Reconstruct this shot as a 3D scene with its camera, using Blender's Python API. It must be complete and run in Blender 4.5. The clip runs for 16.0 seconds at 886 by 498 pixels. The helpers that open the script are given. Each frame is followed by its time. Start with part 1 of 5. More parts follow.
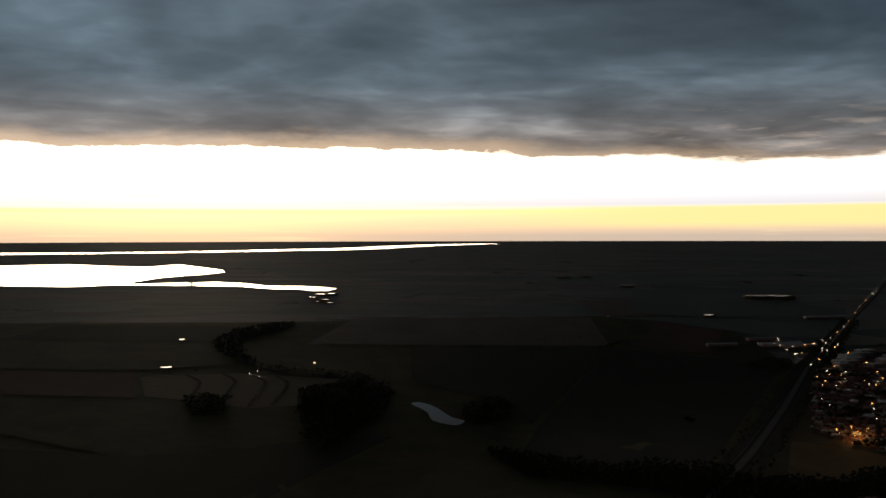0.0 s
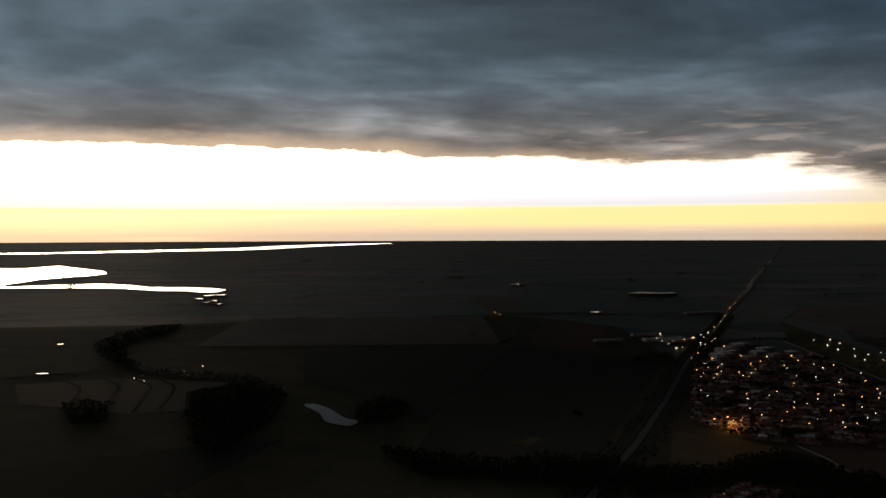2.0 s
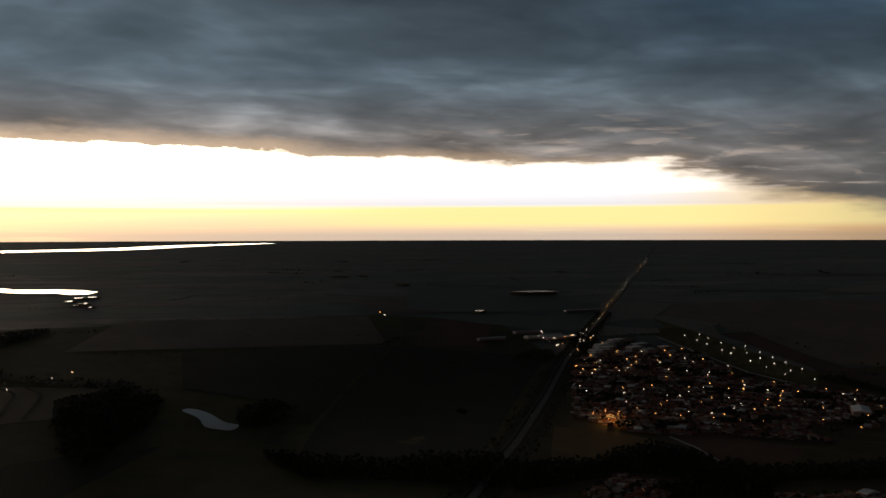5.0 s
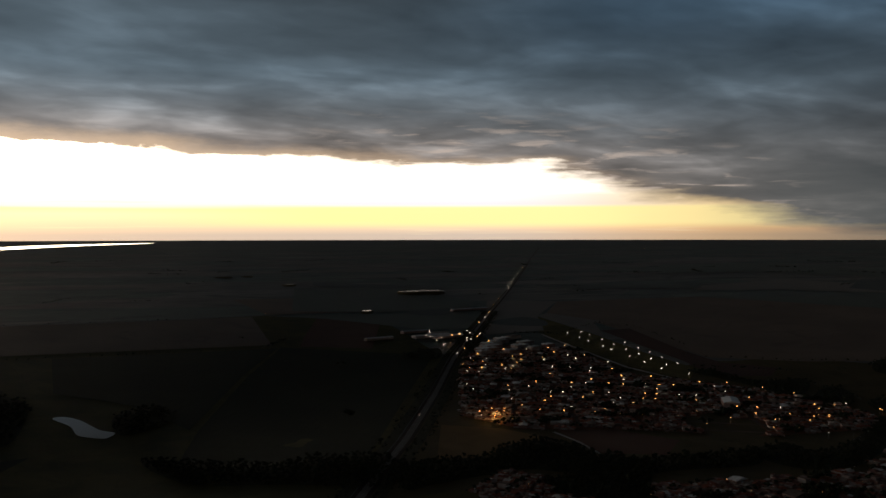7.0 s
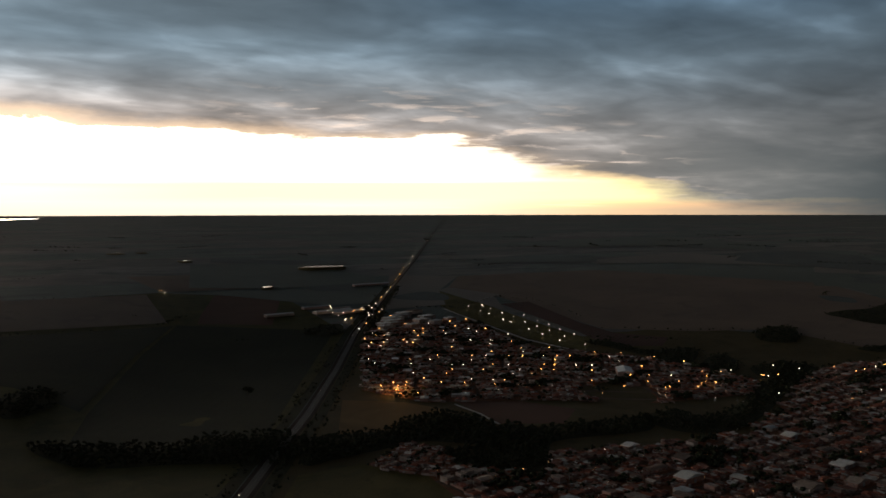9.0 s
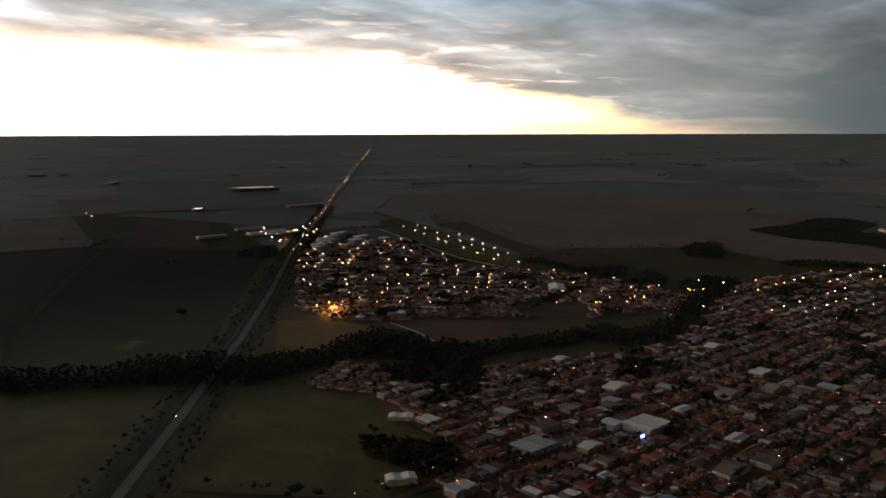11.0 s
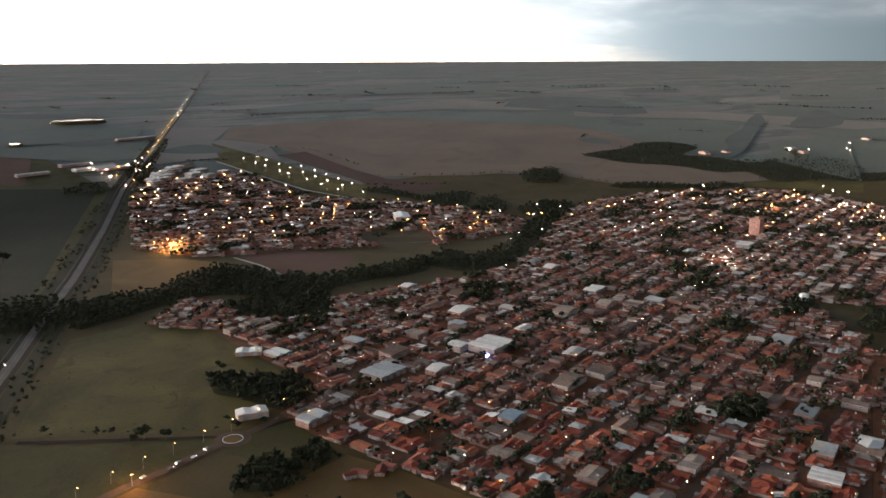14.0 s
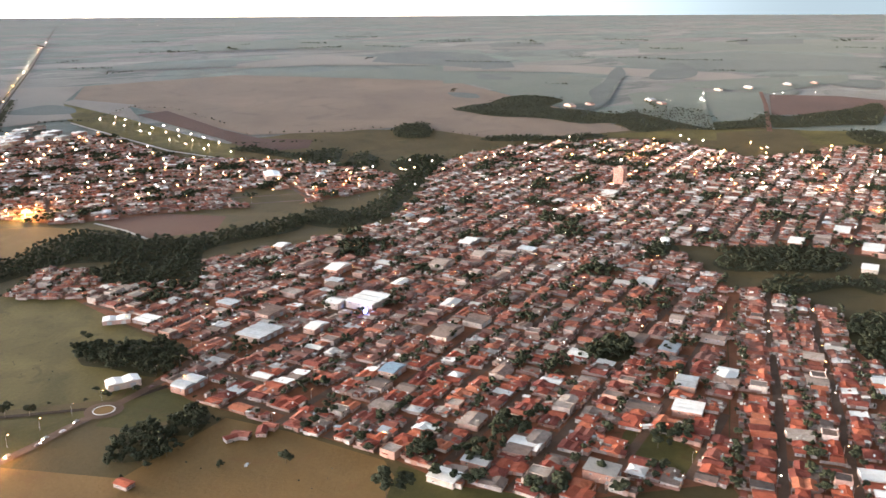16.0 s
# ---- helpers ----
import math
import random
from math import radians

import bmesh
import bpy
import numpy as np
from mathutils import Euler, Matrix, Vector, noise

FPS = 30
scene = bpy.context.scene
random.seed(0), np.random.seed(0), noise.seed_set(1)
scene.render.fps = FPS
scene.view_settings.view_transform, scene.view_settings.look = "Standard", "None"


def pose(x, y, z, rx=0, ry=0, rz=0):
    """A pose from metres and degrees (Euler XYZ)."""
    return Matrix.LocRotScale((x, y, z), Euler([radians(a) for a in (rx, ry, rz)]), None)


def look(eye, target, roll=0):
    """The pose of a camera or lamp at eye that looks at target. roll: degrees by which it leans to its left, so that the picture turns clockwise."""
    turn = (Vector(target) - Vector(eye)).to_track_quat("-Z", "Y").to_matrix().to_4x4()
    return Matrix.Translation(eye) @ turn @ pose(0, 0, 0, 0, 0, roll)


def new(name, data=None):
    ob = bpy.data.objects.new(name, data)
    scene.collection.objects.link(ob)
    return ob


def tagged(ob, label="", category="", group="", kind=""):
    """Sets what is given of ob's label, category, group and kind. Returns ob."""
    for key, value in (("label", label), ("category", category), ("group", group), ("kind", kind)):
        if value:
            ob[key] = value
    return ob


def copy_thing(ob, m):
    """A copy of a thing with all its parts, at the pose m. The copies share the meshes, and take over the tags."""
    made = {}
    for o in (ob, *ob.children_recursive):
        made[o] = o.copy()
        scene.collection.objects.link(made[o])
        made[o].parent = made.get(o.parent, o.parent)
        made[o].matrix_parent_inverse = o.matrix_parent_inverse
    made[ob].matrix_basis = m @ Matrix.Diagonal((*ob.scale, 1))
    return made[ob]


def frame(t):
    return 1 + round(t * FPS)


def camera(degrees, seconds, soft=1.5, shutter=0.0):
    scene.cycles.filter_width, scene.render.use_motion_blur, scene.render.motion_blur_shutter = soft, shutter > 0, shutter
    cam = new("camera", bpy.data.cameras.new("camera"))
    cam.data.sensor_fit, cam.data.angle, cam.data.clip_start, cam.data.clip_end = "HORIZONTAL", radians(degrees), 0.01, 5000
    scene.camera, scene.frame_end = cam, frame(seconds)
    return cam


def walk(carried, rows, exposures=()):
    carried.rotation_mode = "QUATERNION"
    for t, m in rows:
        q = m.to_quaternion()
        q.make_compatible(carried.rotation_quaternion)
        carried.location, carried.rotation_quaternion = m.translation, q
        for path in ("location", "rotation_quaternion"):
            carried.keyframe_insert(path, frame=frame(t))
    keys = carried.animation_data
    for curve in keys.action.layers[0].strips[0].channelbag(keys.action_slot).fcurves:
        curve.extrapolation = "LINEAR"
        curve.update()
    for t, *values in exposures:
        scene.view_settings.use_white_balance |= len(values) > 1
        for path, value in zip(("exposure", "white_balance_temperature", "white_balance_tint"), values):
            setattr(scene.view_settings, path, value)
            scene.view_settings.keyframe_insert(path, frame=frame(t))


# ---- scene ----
H = 280.0            # height of the flight over the town
cam = camera(54.78, 16.0, soft=1.55, shutter=0.3)
# seconds, x, y, z, yaw, pitch, roll
ROWS = [
    (0.0, 0.00, -0.00, 280.00, -0.00, -0.90, -0.13),
    (0.5, -0.27, -0.39, 279.88, -1.89, -0.91, -0.14),
    (1.0, -0.41, -0.54, 279.74, -3.76, -0.92, -0.17),
    (1.5, -0.26, -0.31, 279.45, -5.55, -0.92, -0.18),
    (2.0, -0.05, 0.14, 279.06, -7.16, -0.92, -0.18),
    (2.5, 0.30, 0.79, 278.71, -8.33, -0.91, -0.18),
    (3.0, 0.72, 1.43, 278.46, -9.44, -0.91, -0.17),
    (5.5, 1.78, 4.70, 278.06, -16.54, -0.95, -0.14),
    (6.0, 2.35, 5.46, 277.90, -18.40, -0.96, -0.12),
    (6.5, 2.97, 6.22, 277.74, -20.37, -0.96, -0.09),
    (7.0, 3.55, 7.02, 277.54, -22.34, -0.96, -0.09),
    (7.5, 4.23, 7.83, 277.27, -24.31, -0.96, -0.09),
    (8.0, 5.17, 8.53, 276.93, -26.28, -0.96, -0.10),
    (10.5, 8.50, 8.82, 274.25, -31.75, -6.75, -0.12),
    (11.0, 8.01, 8.74, 274.21, -33.19, -7.94, -0.15),
    (11.5, 7.67, 8.51, 274.14, -34.75, -9.10, -0.14),
    (12.0, 7.33, 8.14, 274.05, -36.28, -10.25, -0.15),
    (12.5, 7.19, 7.76, 274.02, -37.90, -11.12, -0.18),
    (13.0, 7.32, 7.55, 274.07, -39.64, -11.41, -0.18),
    (13.5, 7.59, 7.37, 274.03, -41.61, -11.91, -0.19),
    (14.0, 7.70, 7.30, 273.83, -43.66, -12.65, -0.20),
    (14.5, 8.02, 7.33, 273.50, -45.72, -13.39, -0.23),
    (15.0, 8.09, 7.43, 273.05, -47.90, -14.16, -0.23),
    (15.5, 8.01, 7.44, 272.42, -49.98, -14.82, -0.22),
    (16.0, 7.92, 7.51, 271.45, -52.27, -15.53, -0.23),
]


def flight_pose(x, y, z, yaw, pitch, roll):
    a, b = radians(yaw), radians(pitch)
    ahead = Vector((-math.sin(a) * math.cos(b), math.cos(a) * math.cos(b), math.sin(b)))
    return look((x, y, z), Vector((x, y, z)) + ahead * 100, roll)


EXPOSURES = [(0.0, 0.0, 6500, 10), (6.5, 0.0, 6500, 10), (7.2, 0.25, 6500, 10), (8.0, 0.65, 6550, 10), (9.2, 1.15, 6650, 10), (10.5, 1.6, 6700, 10), (11.5, 2.25, 6700, 10), (12.5, 2.85, 6600, 10),
             (13.5, 3.45, 6500, 11), (14.5, 4.15, 6350, 12), (15.0, 4.5, 6350, 12), (16.0, 5.35, 6350, 13)]
walk(cam, [(r[0], flight_pose(*r[1:])) for r in ROWS], EXPOSURES)

# ---- sky and sun ----
SUN_AZ = 17.0        # degrees to the left of +y
world = bpy.data.worlds.new("dusk_sky")
scene.world = world
world.use_nodes = True


class Nodes:
    """Short writing of node trees."""

    def __init__(self, tree):
        self.tree = tree
        tree.nodes.clear()

    def add(self, kind, ins=None):
        n = self.tree.nodes.new(kind)
        for k, v in (ins or {}).items():
            self.put(n.inputs[k], v)
        return n

    def put(self, socket, v):
        if isinstance(v, bpy.types.NodeSocket):
            self.tree.links.new(v, socket)
        else:
            socket.default_value = v

    def math(self, op, a, b=0.0, c=0.0, clamp=False):
        n = self.add("ShaderNodeMath")
        n.operation, n.use_clamp = op, clamp
        for s, v in zip(n.inputs, (a, b, c)):
            self.put(s, v)
        return n.outputs[0]

    def mix(self, f, a, b, blend="MIX"):
        n = self.add("ShaderNodeMix")
        n.data_type, n.blend_type = "RGBA", blend
        self.put(n.inputs[0], f)
        for s, v in ((n.inputs[6], a), (n.inputs[7], b)):
            self.put(s, v if isinstance(v, bpy.types.NodeSocket) else (*v[:3], 1))
        return n.outputs[2]

    def ramp(self, f, stops, kind="LINEAR"):
        n = self.add("ShaderNodeValToRGB")
        n.color_ramp.interpolation = kind
        el = n.color_ramp.elements
        while len(el) < len(stops):
            el.new(0.5)
        for e, (p, c) in zip(el, stops):
            e.position, e.color = p, (*c, 1) if len(c) == 3 else c
        self.put(n.inputs[0], f)
        return n.outputs[0]

    def noise(self, vec, scale, detail=4.0, rough=0.55, distort=0.0):
        n = self.add("ShaderNodeTexNoise", {"Scale": scale, "Detail": detail, "Roughness": rough, "Distortion": distort})
        if vec is not None:
            self.put(n.inputs["Vector"], vec)
        return n.outputs[0]

    def mapping(self, vec, loc=(0, 0, 0), rot=(0, 0, 0), scale=(1, 1, 1)):
        n = self.add("ShaderNodeMapping", {"Location": loc, "Rotation": rot, "Scale": scale})
        self.put(n.inputs[0], vec)
        return n.outputs[0]

    def band(self, v, lo, hi):
        n = self.add("ShaderNodeMapRange")
        n.interpolation_type = "SMOOTHSTEP"
        n.inputs[1].default_value, n.inputs[2].default_value = lo, hi
        self.put(n.inputs[0], v)
        return n.outputs[0]


def grey(v):
    return (v, v, v)


def build_sky():
    n = Nodes(world.node_tree)
    out = n.add("ShaderNodeOutputWorld")
    bg = n.add("ShaderNodeBackground", {"Strength": 1.0})
    n.tree.links.new(bg.outputs[0], out.inputs[0])
    d = n.add("ShaderNodeTexCoord").outputs["Generated"]
    sep = n.add("ShaderNodeSeparateXYZ", {0: d})
    x, y, z = sep.outputs
    flat = n.math("SQRT", n.math("ADD", n.math("MULTIPLY", x, x), n.math("MULTIPLY", y, y)))
    elev = n.math("MULTIPLY", n.math("ARCTAN2", z, flat), 57.2958)
    az = n.math("MULTIPLY", n.math("ARCTAN2", n.math("MULTIPLY", x, -1.0), y), 57.2958)   # left is positive
    # clear western sky, dim, from the sun below the cloud
    sky = n.add("ShaderNodeTexSky")
    sky.sky_type, sky.sun_disc, sky.altitude = "NISHITA", False, 600.0
    sky.sun_elevation, sky.sun_rotation = radians(4.5), radians(-SUN_AZ)
    sky.air_density, sky.dust_density, sky.ozone_density = 1.0, 2.5, 1.5
    clear = n.mix(1.0, sky.outputs[0], grey(0.05), "MULTIPLY")
    # the cloud deck, drawn on a plane overhead so that it narrows towards the horizon
    lift = n.math("ADD", n.math("MAXIMUM", z, 0.0), 0.14)
    comb = n.add("ShaderNodeCombineXYZ")
    n.put(comb.inputs[0], n.math("DIVIDE", x, lift))
    n.put(comb.inputs[1], n.math("DIVIDE", y, lift))
    plane = comb.outputs[0]
    big = n.noise(n.mapping(plane, rot=(0, 0, radians(-28)), scale=(0.8, 1.0, 1.0)), 0.7, 4, 0.55, 0.7)
    mid = n.noise(n.mapping(plane, rot=(0, 0, radians(-22)), scale=(0.8, 1, 1)), 1.8, 3, 0.5, 0.6)
    tiny = n.noise(n.mapping(plane, rot=(0, 0, radians(-15)), scale=(0.75, 1, 1)), 6.0, 4, 0.55, 0.4)
    ragged = n.band(az, 5.0, -38.0)
    rag = n.noise(n.mapping(d, scale=(7, 7, 26)), 1.5, 7, 0.62)
    strip = n.noise(n.mapping(d, scale=(5, 5, 48)), 1.5, 4, 0.55)
    # height of the deck's edge over the horizon, by direction
    azn = n.math("DIVIDE", n.math("ADD", az, 90.0), 180.0)
    edge = n.add("ShaderNodeFloatCurve")
    pts = [(0.0, 0.0), (0.222, 0.0), (0.245, 0.06), (0.268, 0.17), (0.289, 0.24), (0.309, 0.31), (0.34, 0.405), (0.374, 0.435), (0.403, 0.46), (0.454, 0.505), (0.50, 0.55), (0.561, 0.57), (0.631, 0.55), (0.80, 0.50), (1.0, 0.35)]
    cv = edge.mapping.curves[0]
    while len(cv.points) < len(pts):
        cv.points.new(0.5, 0.5)
    for p, q in zip(cv.points, pts):
        p.location = q
    edge.mapping.update()
    n.put(edge.inputs[1], azn)
    edge_el = n.math("MULTIPLY", edge.outputs[0], 10.0)
    wob = n.math("MULTIPLY", n.math("SUBTRACT", rag, 0.5), 1.7)
    torn = n.math("MULTIPLY", n.math("MULTIPLY", n.math("SUBTRACT", strip, 0.5), 2.4), ragged)
    over = n.math("SUBTRACT", elev, n.math("ADD", edge_el, n.math("ADD", wob, torn)))        # degrees above the edge
    soft = n.math("ADD", 0.14, n.math("MULTIPLY", ragged, 0.6))
    deck = n.math("ADD", n.math("DIVIDE", over, n.math("MULTIPLY", soft, 2.0)), 0.5, 0.0, True)
    # deck colour: warm grey near the edge, slate blue higher and to the right
    tex = n.math("ADD", n.math("ADD", n.math("MULTIPLY", big, 0.50), n.math("MULTIPLY", mid, 0.38)), n.math("MULTIPLY", tiny, 0.12))
    lum = n.ramp(tex, [(0.35, grey(0.062)), (0.45, grey(0.098)), (0.52, grey(0.140)), (0.57, grey(0.20)), (0.65, grey(0.36))])
    near = n.math("POWER", 2.718, n.math("MULTIPLY", n.math("MAXIMUM", over, 0.0), -0.32))
    open_side = n.band(az, -62.0, -15.0)
    lum = n.mix(1.0, lum, n.mix(n.math("MULTIPLY", near, open_side), (0.92, 0.92, 0.92), (1.65, 1.48, 1.36)), "MULTIPLY")
    high = n.band(elev, 5.0, 11.0)
    side = n.band(az, 10.0, -60.0)
    hue = n.mix(high, (1.06, 0.98, 0.93), (0.71, 0.985, 1.22))
    hue = n.mix(n.math("MULTIPLY", n.math("MULTIPLY", side, 0.7), n.band(elev, 2.0, 10.0)), hue, (0.72, 1.0, 1.24))
    hue = n.mix(n.band(elev, 14.0, 26.0), hue, (1.06, 1.0, 0.94))
    cloud = n.mix(1.0, lum, hue, "MULTIPLY")
    rim = n.math("MULTIPLY", n.band(over, 1.4, 0.0), n.band(az, -48.0, -20.0))
    cloud = n.mix(n.math("MULTIPLY", rim, 0.7), cloud, (0.70, 0.50, 0.33))
    lens = n.noise(n.mapping(d, scale=(9, 9, 75)), 1.6, 4, 0.55, 0.5)
    lens = n.math("MULTIPLY", n.band(lens, 0.54, 0.72), n.math("MULTIPLY", n.band(over, 4.5, 0.3), n.band(az, -8.0, -26.0)))
    cloud = n.mix(n.math("MULTIPLY", lens, n.math("MULTIPLY", n.band(az, -54.0, -40.0), 0.8)), cloud, (0.62, 0.50, 0.42))
    # the deck overhead, above the view, is darkened to dim the land
    cloud = n.mix(1.0, cloud, n.mix(n.band(elev, 14.0, 26.0), grey(1.0), grey(0.12)), "MULTIPLY")
    cloud = n.mix(1.0, cloud, n.mix(n.band(az, -40.0, -66.0), grey(1.0), grey(0.42)), "MULTIPLY")
    gloom = n.math("MULTIPLY", n.band(elev, 8.5, 15.0), n.band(az, -14.0, -36.0))
    cloud = n.mix(gloom, cloud, n.mix(1.0, cloud, (0.55, 0.68, 0.80), "MULTIPLY"))
    cloud = n.mix(1.0, cloud, n.mix(n.band(az, -18.0, 14.0), grey(0.9), grey(1.3)), "MULTIPLY")
    # bright opening: peach at the horizon, yellow, then white
    glow = n.ramp(n.math("DIVIDE", elev, 6.0, 0.0, True),
                  [(0.0, (0.62, 0.50, 0.40)), (0.06, (0.84, 0.62, 0.43)), (0.14, (0.96, 0.74, 0.46)), (0.22, (1.0, 0.86, 0.50)), (0.275, (1.08, 1.02, 0.42)), (0.30, (1.0, 0.99, 0.80)), (0.34, (0.84, 0.82, 0.86)), (0.44, (1.0, 0.97, 1.0)), (0.56, (2.6, 2.4, 2.2)), (0.72, (3.6, 3.3, 2.9))])
    sunward = n.band(n.math("ABSOLUTE", n.math("SUBTRACT", az, SUN_AZ)), 48.0, 8.0)
    glow = n.mix(n.math("MULTIPLY", sunward, n.band(elev, 2.4, 4.0)), glow, (6.5, 5.4, 4.0))
    away = n.band(az, -44.0, -24.0)
    glow = n.mix(away, n.mix(1.0, n.mix(n.band(elev, 1.2, 2.4), glow, (1.0, 0.86, 0.46)), (1.02, 0.80, 0.52), "MULTIPLY"), glow)
    glow = n.mix(n.math("MULTIPLY", n.band(az, 2.0, -16.0), n.math("MULTIPLY", n.band(elev, 0.3, 0.9), n.band(elev, 2.0, 1.75))), glow, (1.1, 0.87, 0.37))
    streak = n.noise(n.mapping(d, scale=(3, 3, 120)), 1.3, 4, 0.6)
    glow = n.mix(n.math("MULTIPLY", n.band(streak, 0.56, 0.70), 0.4), glow, (0.98, 0.84, 0.5))
    opening = n.mix(0.2, glow, clear, "ADD")
    col = n.mix(deck, opening, cloud)
    # rain veil beyond the end of the opening
    rain = n.mix(n.band(elev, 0.0, 7.0), (0.072, 0.080, 0.082), (0.048, 0.064, 0.074))
    rain = n.mix(1.0, rain, n.mix(n.band(az, -60.0, -36.0), (0.49, 0.53, 0.55), (2.2, 2.05, 1.95)), "MULTIPLY")
    rain = n.mix(1.0, rain, n.mix(n.band(az, -52.0, -76.0), grey(1.0), (0.38, 0.40, 0.41)), "MULTIPLY")
    veil = n.band(n.math("ADD", az, n.math("MULTIPLY", wob, 1.5)), -29.0, -60.0)
    veil = n.math("MULTIPLY", veil, n.band(elev, 9.0, 1.0))
    col = n.mix(veil, col, rain)
    # the unseen eastern half of the sky is dimmed to cut light on land and walls
    col = n.mix(1.0, col, n.mix(n.band(n.math("ABSOLUTE", az), 90.0, 130.0), grey(1.0), grey(0.28)), "MULTIPLY")
    n.tree.links.new(col, bg.inputs[0])


build_sky()
sun = new("sun", bpy.data.lights.new("sun", "SUN"))
sun.data.energy, sun.data.angle, sun.data.color = 0.2, radians(12), (1.0, 0.78, 0.55)
a, e = radians(SUN_AZ), radians(4.5)
sun.matrix_world = look((0, 0, 900), Vector((0, 0, 900)) - Vector((-math.sin(a) * math.cos(e), math.cos(a) * math.cos(e), math.sin(e))) * 10)
tagged(sun, "low evening sun behind cloud", "sun", kind="structure")

# ---- materials ----
def surface(name, rough=0.8, spec=0.3, metal=0.0):
    m = bpy.data.materials.new(name)
    m.use_nodes = True
    n = Nodes(m.node_tree)
    out = n.add("ShaderNodeOutputMaterial")
    b = n.add("ShaderNodeBsdfPrincipled", {"Roughness": rough, "Metallic": metal, "Specular IOR Level": spec})
    n.tree.links.new(b.outputs[0], out.inputs[0])
    return m, n, b


def relief(n, b, height, strength, dist):
    bump = n.add("ShaderNodeBump", {"Strength": strength, "Distance": dist})
    n.put(bump.inputs["Height"], height)
    n.put(b.inputs["Normal"], bump.outputs[0])


def place(n):
    return n.add("ShaderNodeTexCoord").outputs["Object"]


def field_material(name, dark, light, patchy=0.012, rows=None, rough=0.8, stain=None, sheen=0.0, spec=0.1):
    """Grass, crop or bare soil: broad patches, tufts and, where given, rows (degrees, metres apart, strength)."""
    m, n, b = surface(name, rough, spec)
    b.inputs["Sheen Weight"].default_value, b.inputs["Sheen Roughness"].default_value = sheen, 0.4
    p = place(n)
    broad = n.noise(p, patchy, 5, 0.6, 0.6)
    tuft = n.noise(p, 0.35, 4, 0.7)
    f = n.math("ADD", n.math("MULTIPLY", broad, 0.7), n.math("MULTIPLY", tuft, 0.3))
    col = n.ramp(f, [(0.36, dark), (0.64, light)])
    if stain:
        col = n.mix(n.math("MULTIPLY", n.band(n.noise(p, patchy * 2.7, 4, 0.6, 1.0), 0.55, 0.7), 0.6), col, stain)
    if rows:
        w = n.add("ShaderNodeTexWave", {"Scale": 0.314 / rows[1], "Distortion": 3.0, "Detail": 2.0, "Detail Scale": 0.3})
        n.put(w.inputs["Vector"], n.mapping(p, rot=(0, 0, radians(rows[0]))))
        col = n.mix(n.math("MULTIPLY", w.outputs[1], rows[2]), col, n.mix(1.0, col, grey(0.45), "MULTIPLY"))
    n.put(b.inputs["Base Color"], col)
    relief(n, b, tuft, 0.6, 0.6)
    return m


def varied(name, stops, rough=0.7, spec=0.3, metal=0.0, per="island", grain=0.9, wear=0.25, bump=0.25, streak=None):
    """One material for many pieces: each piece takes its own tone; stains and grain on top."""
    m, n, b = surface(name, rough, spec, metal)
    r = n.add("ShaderNodeNewGeometry").outputs["Random Per Island"] if per == "island" else n.add("ShaderNodeObjectInfo").outputs["Random"]
    col = n.ramp(r, stops, "CONSTANT" if len(stops) > 3 else "LINEAR")
    g = n.add("ShaderNodeNewGeometry").outputs["Position"]
    dirt = n.noise(g, 0.22, 5, 0.65, 0.5)
    col = n.mix(n.math("MULTIPLY", n.band(dirt, 0.42, 0.68), wear), col, n.mix(1.0, col, (0.34, 0.31, 0.28), "MULTIPLY"))
    fine = n.noise(g, 2.2 * grain, 4, 0.7)
    col = n.mix(0.5, col, n.mix(1.0, col, n.ramp(fine, [(0.3, grey(0.55)), (0.7, grey(1.5))]), "MULTIPLY"))
    n.put(b.inputs["Base Color"], col)
    relief(n, b, fine, bump, 0.15)
    return m


def lit(name, colour, strength):
    m = bpy.data.materials.new(name)
    m.use_nodes = True
    n = Nodes(m.node_tree)
    out = n.add("ShaderNodeOutputMaterial")
    em = n.add("ShaderNodeEmission", {"Color": (*colour, 1), "Strength": strength})
    n.tree.links.new(em.outputs[0], out.inputs[0])
    return m


